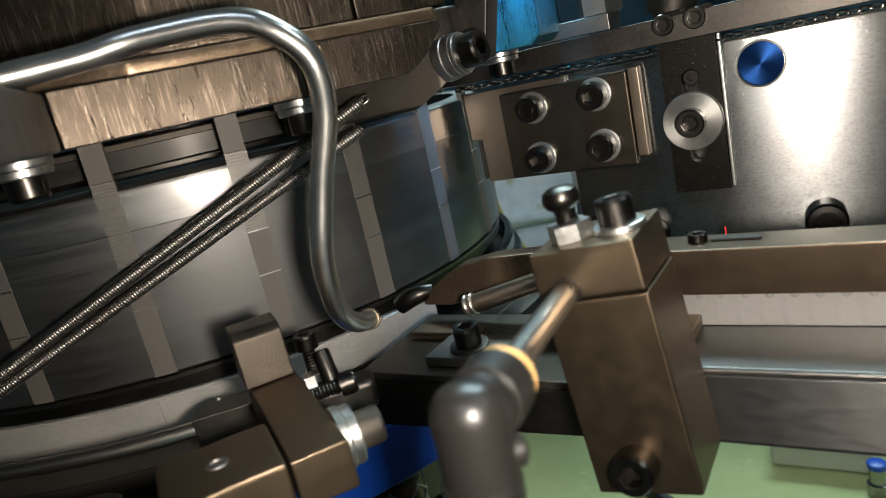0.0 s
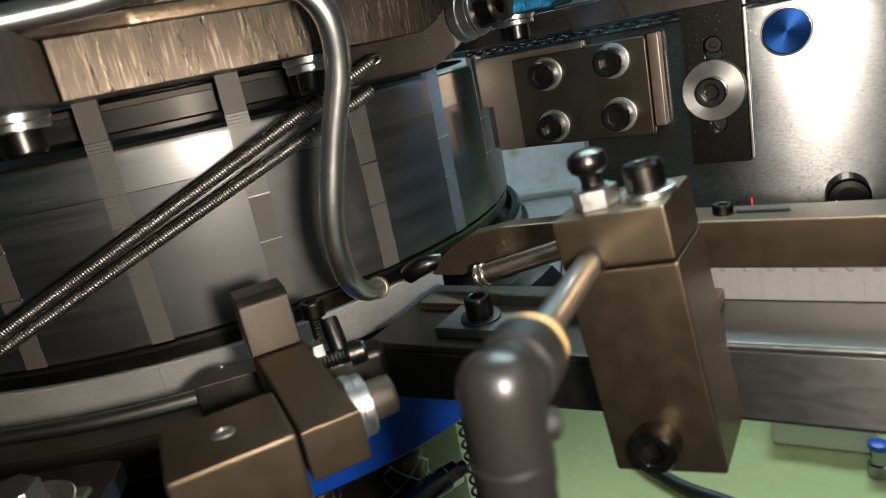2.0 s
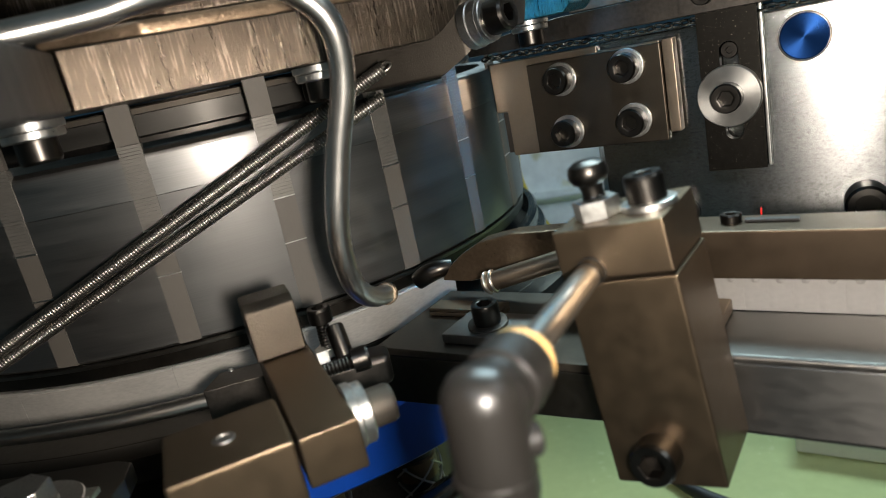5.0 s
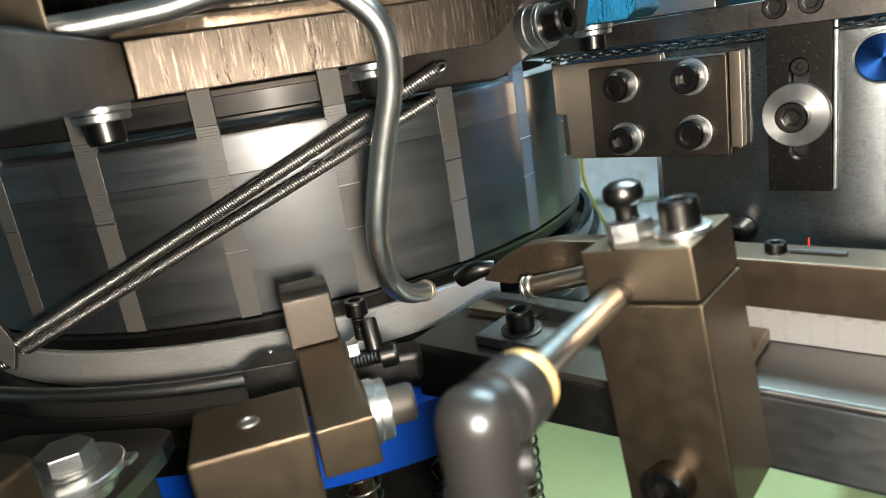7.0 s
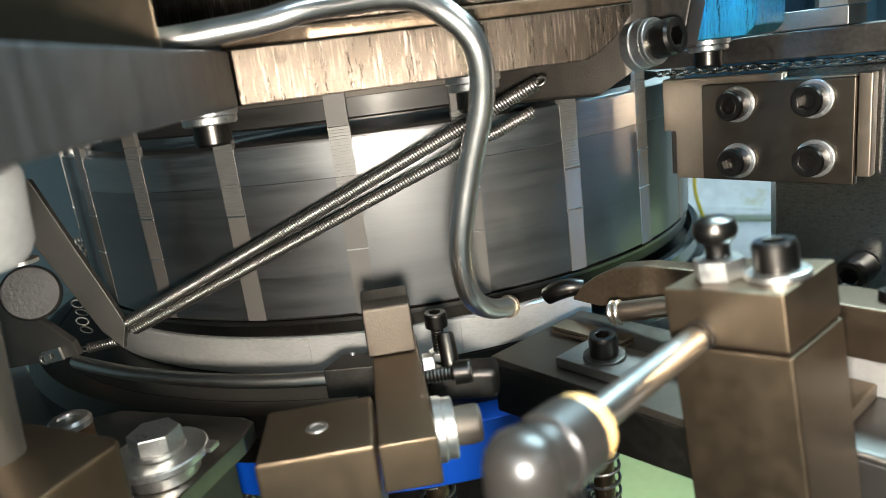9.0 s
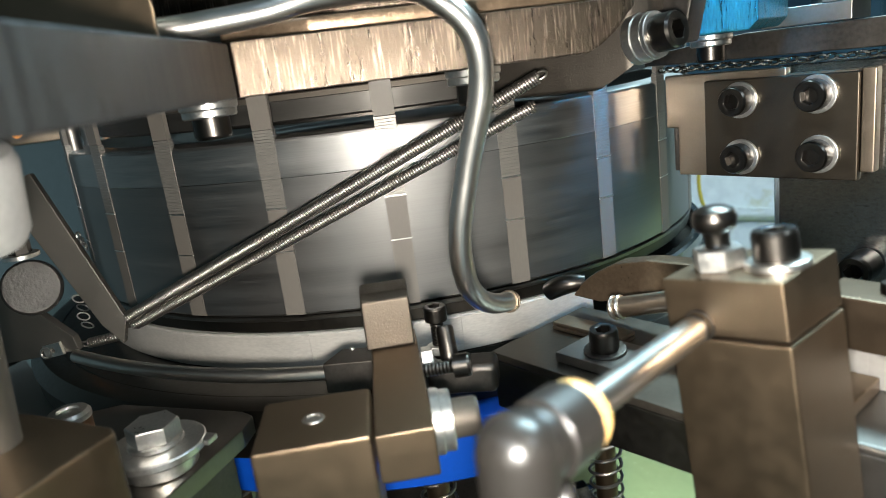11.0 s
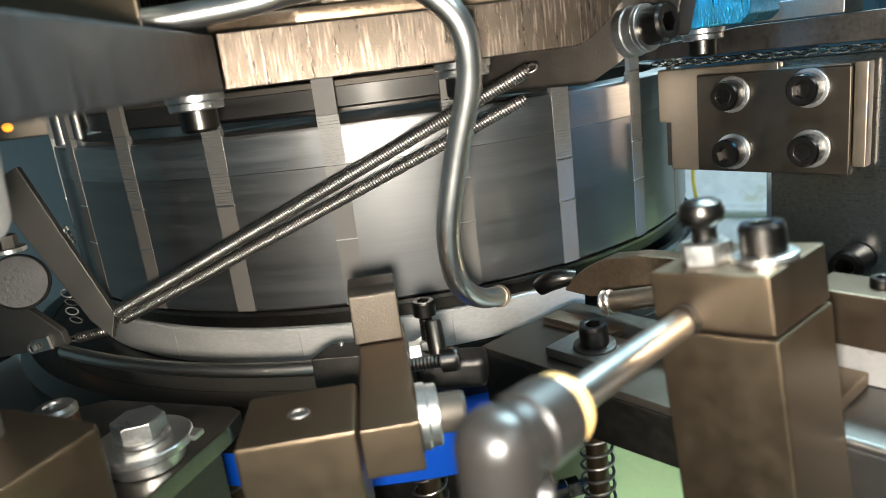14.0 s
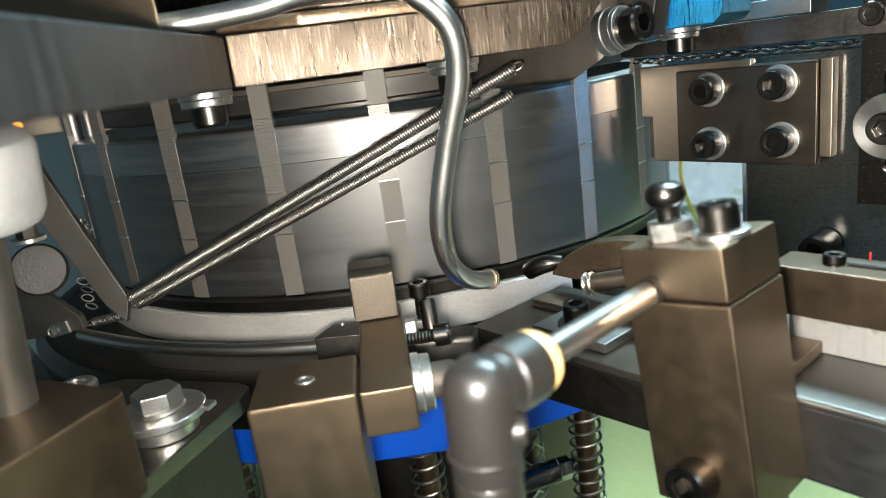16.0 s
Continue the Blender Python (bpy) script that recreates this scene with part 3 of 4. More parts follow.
def build_slab():
    sl = thing("guide_slab", SFACE, "bright ground steel slab with an oily film", "slab")
    part("slab_body", span((-0.0245, 0.0, 1.128), (0.31, 0.02, 1.2150), 0.0008), SLABM, sl)
    part("slab_leg", span((0.24, 0.001, 0.931), (0.31, 0.019, 1.1278), 0.001), DARK, sl)
    part("edge_strip", span((-0.0275, 0.004, 1.128), (-0.0247, 0.018, 1.2125), 0.0005), TEALMET, sl, "thin edge strip on the slab's end")
    whole("guide_block", face_prism([(-0.0325, 1.2144), (-0.0325, 1.1943), (-0.0275, 1.1943), (-0.0275, 1.1758), (0.037, 1.1768), (0.037, 1.2123), (0.014, 1.2123), (0.014, 1.2144)], 0.010, 0.0139), COPPER, FACE, "brown ground steel guide block beside the drum", "block")
    whole("stop_finger", span((-0.0318, 0.0140, 1.1765), (-0.0278, 0.021, 1.1938), 0.0004), DARK, FACE, "dark stop finger behind the guide block", "finger")
    whole("backing_bar", span((-0.0318, 0.0145, 1.195), (0.0104, 0.024, 1.2135), 0.0004), DARK, FACE, "dark backing bar behind the guide block", "bar")
    whole("cover_plate", span((-0.014, 0.006, 1.1768), (0.0385, 0.0098, 1.2118), 0.0006), COVER, FACE, "dark oiled cover plate held by four screws", "plate")
    whole("shim_strip", span((0.0387, 0.0075, 1.1795), (0.0428, 0.0125, 1.2127), 0.0005), COPPER, FACE, "bright brown shim strip beside the cover plate", "strip")
    for u, z, a in ((0.0, 1.2046, 10), (0.0261, 1.2055, 35), (0.0002, 1.1843, 50), (0.0268, 1.1857, 20)):
        socket_screw("cap_screw", on_slab(u, 0.0058, z) @ pose(0, 0, 0, 0, 0, a), 0.0061, 0.0058, label="black knurled cap screw on a bright washer in the cover plate", washer=0.0064, washer_t=0.0012, group="cover plate screws")
    st = thing("slotted_strap", FACE @ pose(0.0602, 0.010, 1.1962), "black speckled slotted strap on the slab", "strap")
    sbd = part("strap_body", slot_plate(0.0196, 0.0658, 0.0037, 0.0062, 0.034, -0.005), SPECK, st)
    part("slot_stud", moved(lathe([(0, -0.0036), (0.0029, -0.0036), (0.0029, -0.0016), (0.0026, -0.0013), (0.0012, -0.0013), (0.0010, -0.0022), (0, -0.0022)], 28), pose(0, 0, 0.0088, 90, 0, 0)), BLACKOX, st, "dark stud in the slot")
    part("strap_edge", span((0.0100, 0.001, -0.0325), (0.0112, 0.0037, 0.0225), 0.0003), PLATED, sbd, "bright shim along the strap's edge")
    wr = socket_screw("clamp_screw", on_slab(0.0597, 0.0098, 1.1898), 0.006, 0.0058, label="black cap screw on a thick turned washer", washer=0.0106, washer_t=0.0026, washer_mat=TURNED)
    for u, z in ((0.0540, 1.2251), (0.0647, 1.2253)):
        socket_screw("small_screw", on_slab(u, 0.0098, z), 0.0045, 0.004, label="small black cap screw at the strap's top", group="strap screws")
    cap = thing("blue_cap", SFACE @ pose(0.0478, -0.0002, 1.2051, 90, 0, 0), "blue turned cap with fine rings in the slab", "cap")
    prof = [(0.0, 0.0009)]
    for k in range(1, 15):
        prof += [(0.0005 * k, 0.0009), (0.0005 * k + 0.00022, 0.000885)]
    cf = part("cap_face", lathe(prof + [(0.0075, 0.0008), (0.0075, -0.001), (0, -0.001)], 48), BLUECAP, cap, angle=60)
    part("cap_rim", lathe([(0.0076, -0.001), (0.0082, -0.001), (0.0082, 0.0002), (0.0076, 0.0004), (0.0076, -0.001)], 48), PLATED, cf)
    pin = thing("dowel_pin", SFACE @ pose(0.0641, -0.0002, 1.1475, 90, 0, 0), "dark round dowel standing out of the slab", "pin")
    part("pin_body", lathe([(0, 0), (0.0068, 0), (0.0068, 0.0088), (0.006, 0.0098), (0.004, 0.0100), (0.0038, 0.0085), (0, 0.0085)], 36), BLACKOX, pin)
    socket_screw("side_screw", on_slab(0.0395, 0.0138, 1.1470) @ pose(0, 0, 0.0), 0.0064, 0.0125, label="knurled dark cap screw standing out of the slab")
    rl = thing("chain_rail", FACE, "dark rail over the chain", "rail")
    part("rail_bar", face_prism([(-0.041, 1.2186), (0.34, 1.2186), (0.34, 1.2285), (0.075, 1.2278), (0.0, 1.2272), (-0.041, 1.2228)], 0.0095, 0.03), DARK, rl)
    part("step_plate", span((0.0035, 0.014, 1.2276), (0.033, 0.03, 1.2338), 0.0005), STEELG, rl, "grey step plate on the rail")
    ch = thing("chain", FACE, "oily dark twisted link chain along the slab's top", "chain")
    link = torus(0.0019, 0.0011, 0.0005)
    lk = part("link", link, CHAINM, ch)
    for k in range(92):
        ob = lk if k == 0 else new("link", lk.data)
        ob.parent = ch
        ob.matrix_basis = pose(-0.034 + 0.0031 * k, 0.0115, 1.2166 + 0.0002 * math.sin(k * 1.7), 45 + 90 * (k % 2), 0, 0)


def torus(a, b, r):
    """An oval link in x and y, bent from round wire."""
    n, m = 14, 6
    bm = bmesh.new()
    rings = []
    for i in range(n):
        t = 2 * math.pi * i / n
        c = Vector((a * math.cos(t), b * math.sin(t), 0))
        d = Vector((math.cos(t), math.sin(t), 0))
        rings.append([bm.verts.new(c + r * (math.cos(2 * math.pi * k / m) * d + math.sin(2 * math.pi * k / m) * Vector((0, 0, 1)))) for k in range(m)])
    for i in range(n):
        for k in range(m):
            bm.faces.new((rings[i][k], rings[(i + 1) % n][k], rings[(i + 1) % n][(k + 1) % m], rings[i][(k + 1) % m]))
    return bm


def build_top_right():
    bb = thing("slide_block", FACE, "machined slide block beside the chain rail, blue lamp glow in its colour", "block")
    part("block_body", face_prism([(-0.0085, 1.2283), (0.0135, 1.2283), (0.0165, 1.2310), (0.0175, 1.262), (-0.0085, 1.262)], -0.015, 0.006, 0.0006), BLOCKM, bb)
    hung_bolt(at_slab(-0.0031, 0.008, 1.2282), 0.9)
    ax = Vector((0.80, -0.55, 0.12)).normalized()
    a = Vector((0.0080, 0.2425, 1.2296))
    m = along(a, a + ax)
    root = socket_screw("pivot_screw", m @ pose(0, 0, 0.0062), 0.0062, 0.0068, label="dark cap screw through two wide washers on the plate's ear", washer=0.0066, washer_t=0.0014)
    part("spacer", lathe([(0.003, -0.0062), (0.0072, -0.0062), (0.0072, -0.0034), (0.0068, -0.0031), (0.0068, -0.0001), (0.003, -0.0001), (0.003, -0.0062)], 40), PLATED, root)
    arm = thing("upright_arm", (0, 0, 0), "dark upright arm behind the pivot screw", "arm")
    part("arm_body", moved(bx(0.012, 0.009, 0.06, (0, 0, 0.03), 0.001), pose(0.018, 0.252, 1.2283, 0, 14, -30)), DARK, arm)


# ---- rail side ----
def build_rails():
    sb = thing("steel_bar", FACE, "bright ground steel bar with rounded edge", "bar")
    part("bar_body", span((0.0660, -0.1025, 1.1275), (0.34, -0.052, 1.1476), 0.0010, 4), BARM, sb)
    part("front_face", span((0.0662, -0.1032, 1.1290), (0.34, -0.1026, 1.1460), 0.0002, 1), BARFACE, sb, "ground front face")
    part("bar_liner", span((0.0670, -0.098, 1.1262), (0.34, -0.056, 1.1274), 0.0004), DARK, sb, "thin dark liner under the bar")
    whole("bar_support", span((0.25, -0.09, 0.931), (0.34, -0.058, 1.1260), 0.001), DARK, FACE, "dark support under the steel bar", "support")
    rk = thing("rack", FACE, "pale rack of narrow plates along the bar", "rack")
    tooth = span((0, -0.078, 1.1478), (0.00559, -0.062, 1.1573), 0.00003, 1)
    t0 = part("rack_plate", tooth, RACKM, rk)
    for k in range(49):
        ob = t0 if k == 0 else new("rack_plate", t0.data)
        ob.parent = rk
        ob.matrix_basis = pose(0.0657 + 0.0056 * k, 0, 0)
        tip = part("plate_tip", moved(lathe([(0.0011, 0), (0.0010, 0.0003), (0.0006, 0.0005), (0, 0.0006)], 12), pose(0.0028, -0.0779, 1.1563, 90, 0, 0)), RACKM, t0) if k == 0 else new("plate_tip", tip.data)
        tip.parent = ob
    whole("end_stop", span((0.0600, -0.0955, 1.1478), (0.0742, -0.0788, 1.1514), 0.0006), BROWN, FACE, "small brown end stop lying on the steel bar", "stop")
    rl = thing("brown_rail", FACE, "brown steel rail with a bright top edge over the rack", "rail")
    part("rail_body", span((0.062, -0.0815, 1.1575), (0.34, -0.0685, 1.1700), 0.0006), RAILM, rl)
    part("rail_back", span((0.062, -0.0683, 1.128), (0.34, -0.01, 1.1460), 0.0009), DARK, rl)
    socket_screw("grub_screw", FACE @ pose(0.0745, -0.074, 1.1700), 0.003, 0.0022, label="small black screw on the brown rail")
    whole("clip_strip", span((0.0778, -0.0752, 1.1701), (0.090, -0.0735, 1.1709), 0.0002), CABLE, FACE, "thin black clip lying on the rail", "clip")
    whole("laser_spot", span((0.0807, -0.0697, 1.1702), (0.08095, -0.06945, 1.1721), 0.00005), REDL, FACE, "tiny glowing block for the red laser spot beside the clip", "sensor light")
    pf = thing("platform", FACE, "dark steel platform with an oily worn top", "platform")
    part("platform_body", face_prism([(-0.0250, 1.1398), (-0.0250, 1.1236), (0.0655, 1.1270), (0.0655, 1.1398)], -0.1033, -0.058, 0.0006), PLATF, pf)
    part("top_plate", face_prism([(-0.0255, 1.1425), (-0.0255, 1.1400), (0.0655, 1.1400), (0.0655, 1.1425)], -0.1036, -0.058, 0.0004), TOPW, pf, "worn top plate")
    whole("small_bar", joined(span((-0.0205, -0.0800, 1.1427), (0.006, -0.0725, 1.1440), 0.0003), span((-0.0203, -0.0798, 1.1441), (0.006, -0.0725, 1.1453), 0.0003)), BRONZE, FACE, "small bronze bar lying on the platform", "bar")
    seat = whole("seat_plate", span((-0.0035, -0.0985, 1.1427), (0.024, -0.0815, 1.1458), 0.0005), STEELG, FACE, "small grey steel plate under a cap screw", "plate")
    socket_screw("seat_screw", FACE @ pose(0.0085, -0.0908, 1.1459, 6, 0, 20), 0.0048, 0.0062, label="black cap screw on a dark washer", washer=0.006, washer_mat=DARK)
    # feeding tube and lever
    nz = thing("nozzle_tube", (0, 0, 0), "brown steel nozzle tube with a ringed tip", "tube")
    a, b = at_slab(0.0015, 0.0776, 1.1534), at_slab(0.052, 0.066, 1.1655)
    m = along(a, b)
    L = (Vector(b) - Vector(a)).length
    nb = part("tube_body", moved(lathe([(0, 0.0005), (0.0016, 0.0005), (0.0016, 0.0), (0.0028, 0.0), (0.0031, 0.0003), (0.0031, L), (0, L)], 28), m), BRONZE, nz)
    for z in (0.0012, 0.0032):
        part("tip_ring", moved(lathe([(0.003, z - 0.0006), (0.0036, z - 0.0004), (0.0038, z), (0.0036, z + 0.0004), (0.003, z + 0.0006), (0.003, z - 0.0006)], 28), m), TUBE, nb)
    lv = thing("feed_lever", FACE, "oily brown feed lever with a hooked tip", "lever")
    part("lever_body", face_prism([(-0.0230, 1.1492), (-0.0208, 1.1526), (-0.0168, 1.1562), (-0.0127, 1.1592), (-0.0053, 1.1632), (0.0069, 1.1657), (0.05, 1.1680), (0.05, 1.1545), (0.0062, 1.1532), (-0.012, 1.1490)], -0.066, -0.058, 0.0010), BROWNWET, lv)
    tip = smooth_path([(-0.0200, -0.0625, 1.1535), (-0.0235, -0.0655, 1.1535), (-0.0275, -0.0675, 1.1522), (-0.0312, -0.0685, 1.1500)], 6)
    part("lever_tip", sweep(tip, [0.0026 + 0.0008 * math.sin(2.6 * i / len(tip)) for i in range(len(tip))], 16), BLACKOX, lv, "lumpy hooked tip")


def build_post():
    P = FACE @ pose(0.0515, -0.1256, 1.1734, 0, -6.8, 0)
    post = thing("clamp_post", P, "brown oiled steel clamp post fixed to the bar", "post")
    part("post_body", span((0, 0, -0.0475), (0.0238, 0.0228, -0.0002), 0.0007), BROWN, post)
    cp = part("cap_piece", span((0.0, 0, 0.0003), (0.0236, 0.0228, 0.0114), 0.0007), BROWN, post, "cap piece with a tube bore")
    part("bore_lip", moved(lathe([(0.0027, -0.0001), (0.0031, -0.0001), (0.0031, 0.0006), (0.0027, 0.0006), (0.0027, -0.0001)], 28), pose(0.0070, 0, 0.0024, 90, 0, 0)), DARK, cp)
    socket_screw("post_screw", P @ pose(0.0115, -0.0001, -0.0395, 84, 0, 0), 0.0057, 0.0066, label="black cap screw low in the clamp post")
    ball = thing("ball_stud", P @ pose(0.0078, 0.0085, 0.0115), "dark ball-headed stud locked by a plated nut", "stud")
    part("stud_head", lathe([(0, 0.0122), (0.0024, 0.0120), (0.0038, 0.0112), (0.0042, 0.0099), (0.0042, 0.0088), (0.0036, 0.0076), (0.0026, 0.0070), (0.0023, 0.0060), (0.0023, 0.0041), (0, 0.0041)], 28), BLACKOX, ball)
    part("stud_thread", thread(0.0025, 0.006, -0.0012), BLACKOX, ball)
    part("lock_nut", moved(hex_prism(0.0086, 0.0040, 0.0), pose(0, 0, 0, 0, 0, 12)), PLATED, ball, "plated hexagon nut")
    socket_screw("cap_top_screw", P @ pose(0.0180, 0.0105, 0.0115, 0, 0, 8), 0.0048, 0.0056, label="black cap screw on a bright washer on the post", washer=0.0058, washer_t=0.0013)
    # air fitting: steel tube, amber collar, black elbow
    ft = thing("air_elbow", (0, 0, 0), "black nylon push-in elbow with an amber release collar", "air fitting")
    a, b = Vector((0.0058, 0.1145, 1.1788)), Vector((0.0212, 0.1518, 1.1762))
    part("steel_tube", sweep([a - (b - a) * 0.1, b + (b - a) * 0.04], 0.0027, 24), ROD, ft)
    d = (b - a).normalized()
    m = along(a, b)
    part("release_collar", moved(lathe([(0.0028, -0.0030), (0.0053, -0.0030), (0.0056, -0.0024), (0.0056, -0.0008), (0.0052, 0.0002), (0.0028, 0.0004), (0.0028, -0.0030)], 40), m), CREAM, ft, "amber release collar")
    k = a - d * 0.0145 + Vector((-0.0006, 0, -0.0004))
    # the bore's socket runs into a domed upright barrel
    eb = part("elbow_body", moved(lathe([(0, -0.0135), (0.0054, -0.0135), (0.0057, -0.0130), (0.0057, 0.0010), (0.0053, 0.0030), (0.0043, 0.0046), (0.0028, 0.0056), (0, 0.0060)], 40), Matrix.Translation(k)), RUBBER, ft)
    part("socket_neck", moved(lathe([(0, -0.0135), (0.0053, -0.0135), (0.0053, -0.0100), (0, -0.0100)], 40), m), RUBBER, eb)
    part("socket_band", moved(lathe([(0.0030, -0.0104), (0.0056, -0.0104), (0.0060, -0.0100), (0.0060, -0.0034), (0.0057, -0.0030), (0.0030, -0.0030), (0.0030, -0.0104)], 40), m), RUBBER, ft)
    e = k + Vector((-0.0002, 0, -0.0137))
    part("seam_ring", moved(lathe([(0.0050, 0.0008), (0.0058, 0.0006), (0.0060, 0.0), (0.0058, -0.0006), (0.0050, -0.0008), (0.0050, 0.0008)], 40), Matrix.Translation(e + Vector((0, 0, 0.0040)))), RUBBER, eb)
    ll = part("lower_leg", moved(lathe([(0, 0.0), (0.0051, 0.0), (0.0055, -0.0006), (0.0055, -0.0056), (0.0052, -0.0062), (0, -0.0062)], 40), Matrix.Translation(e)), RUBBER, ft)
    part("lower_collar", moved(lathe([(0.0028, -0.0064), (0.0054, -0.0064), (0.0054, -0.0095), (0.0028, -0.0095), (0.0028, -0.0064)], 32), Matrix.Translation(e)), ORANGE, ll, "orange release collar")
    hose = smooth_path([e + Vector((0, 0, -0.007)), e + Vector((0.002, -0.002, -0.06)), Vector((0.03, 0.16, 0.99)), Vector((0.06, 0.26, 0.935))], 10)
    part("hose", sweep(hose, 0.0027, 16), CABLE, ft, "black air hose")
    q = k + Vector((0.0046, 0.0, -0.0058))
    part("side_boss", moved(lathe([(0, -0.001), (0.0025, -0.001), (0.0025, 0.0016), (0.0020, 0.0022), (0, 0.0022)], 24), along(q, q + Vector((0.93, 0.25, -0.1)))), RUBBER, eb)


# ---- bracket side ----
BR = pose(-0.0387, 0.1336, 1.161, 0, 0, 25)


def build_bracket():
    blk = thing("stop_block", BR, "brown steel stop block with a drilled top", "block")
    body = span((-0.0247, 0.0, -0.231), (-0.0006, 0.0228, 0.0), 0.0011)
    part("block_body", body, BROWN, blk)
    part("hole_rim", moved(lathe([(0.0, 0.00006), (0.0013, 0.00006), (0.0014, 0.0004), (0.0022, 0.0003), (0.0024, 0.0)], 24), pose(-0.0127, 0.0112, 0.0)), STEELG, blk, "bright countersunk hole")
    arm = thing("finger_arm", BR, "oily brown steel finger arm reaching to the drum", "arm")
    side = Matrix(((0, 0, 1, 0), (1, 0, 0, 0), (0, 1, 0, 0), (0, 0, 0, 1)))
    part("arm_body", moved(prism([(0.0, -0.0115), (0.0, -0.0004), (0.0562, -0.0002), (0.0562, -0.0115)], 0.0, 0.0122, 0.0006), side), BROWN, arm)
    part("arm_upright", moved(prism([(0.0438, 0.0), (0.0452, 0.0125), (0.0475, 0.0142), (0.0555, 0.0146), (0.0562, 0.0135), (0.0562, 0.0)], -0.0010, 0.0115, 0.0006), side), GRIT, arm, "grainy worn upright of the arm")
    X = BR @ pose(0.0123, 0.0135, -0.0065, 0, 90, 0)
    sc = socket_screw("arm_screw", X @ pose(0, 0, 0.0045), 0.0052, 0.0058, material=EARM, label="grey knurled cap screw on thick bright washers at the arm")
    part("washer", lathe([(0.0026, -0.0045), (0.0073, -0.0045), (0.0073, -0.0028), (0.0070, -0.0025), (0.0026, -0.0025), (0.0026, -0.0045)], 40), PLATED, sc, "thick bright washer")
    part("washer", lathe([(0.0026, -0.0024), (0.0068, -0.0024), (0.0068, -0.0004), (0.0065, -0.0001), (0.0026, -0.0001), (0.0026, -0.0024)], 40), PLATED, sc, "thick bright washer")
    # small setting screws beside the arm
    s1 = socket_screw("setting_screw", (-0.0460, 0.1928, 1.1618), 0.0038, 0.0042, length=0.011, label="small black upright setting screw with a nut")
    part("nut", moved(hex_prism(0.006, 0.0024, -0.0095), pose(0, 0, 0, 0, 0, 10)), PLATED, s1)
    h = Vector((-0.0322, 0.1742, 1.1575))
    tail = Vector((-0.0455, 0.1708, 1.1566))
    s2 = socket_screw("cross_screw", along(tail, h) @ pose(0, 0, (h - tail).length - 0.0030), 0.0036, 0.0042, length=0.014, label="small dark cross screw beside the arm")
    a = Vector((-0.0392, 0.1815, 1.1585))
    lk = thing("pivot_barrel", along(a, a + Vector((-0.25, 0.45, 1.0))), "small dark pivot barrel between the setting screws", "barrel")
    part("barrel", lathe([(0, -0.003), (0.0022, -0.003), (0.0024, -0.0026), (0.0024, 0.0052), (0.0020, 0.0058), (0, 0.0058)], 20), BLACKOX, lk)
    n1 = Vector((-0.0445, 0.1760, 1.1575))
    whole("hex_nut", moved(hex_prism(0.0058, 0.0028, 0), along(n1, n1 + Vector((0.9, 0.42, 0)))), PLATED, (0, 0, 0), "plated hexagon nut on the arm's side", "nut")
    whole("screw_carrier", bx(0.020, 0.010, 0.009, (0, 0, 0), 0.0022, 4), DARK, pose(-0.0405, 0.1945, 1.1450, 0, 0, 12), "dark carrier under the setting screws", "carrier")
    # guide tube round the drum and its holder
    pts = [(CX + 0.2003 * math.cos(radians(a)), CY + 0.2003 * math.sin(radians(a)), 1.1450 + 0.0042 * max(0, (-a - 74) / 24) ** 1.5) for a in range(-74, -104, -3)]
    gt = thing("guide_tube", (0, 0, 0), "thin steel guide tube curved round the drum", "tube")
    part("tube_body", sweep(pts, 0.0023, 18), TUBE, gt)
    hd = whole("tube_holder", prism([(-0.0090, -0.0045), (-0.0055, 0.0055), (0.0150, 0.0055), (0.0150, -0.0055), (-0.0090, -0.0055)], -0.0055, 0.0040, 0.0005), DARK, pose(-0.0748, 0.1965, 1.1450, 0, 0, 14), "dark chamfered holder at the guide tube's end", "holder")
    socket = whole("holder_pin", lathe([(0, 0.0006), (0.0007, 0.0006), (0.0008, 0), (0, 0)], 16), PLATED, (-0.0778, 0.2003, 1.1490), "tiny bright pin in the tube holder", "pin")
    tb = thing("bent_tube", (0, 0, 0), "bent bright steel tube hung before the drum", "tube")
    path = smooth_path(TUBE_PATH, 10)
    bt = part("tube_body", sweep(path, 0.003, 24), TUBE, tb)
    e = Vector(TUBE_PATH[-1])
    d = (e - Vector(TUBE_PATH[-2])).normalized()
    for k in (0.0002, 0.0014):
        part("end_ring", moved(lathe([(0.0029, -0.0005), (0.0034, -0.0004), (0.0035, 0), (0.0034, 0.0004), (0.0029, 0.0005), (0.0029, -0.0005)], 28), along(e - d * k, e)), BRONZE, bt)


TUBE_PATH = [(-0.1100, 0.1480, 1.2446), (-0.0880, 0.1602, 1.2447), (-0.0800, 0.1650, 1.2452), (-0.0700, 0.1715, 1.2463), (-0.0592, 0.1760, 1.2480), (-0.0380, 0.1775, 1.2475), (-0.0284, 0.1778, 1.2428), (-0.0228, 0.1800, 1.2350), (-0.0234, 0.1830, 1.2230), (-0.0290, 0.1848, 1.2060), (-0.0336, 0.1855, 1.1880), (-0.0345, 0.1885, 1.1755), (-0.0344, 0.1960, 1.1675), (-0.0336, 0.2080, 1.1610), (-0.0316, 0.2195, 1.1574)]


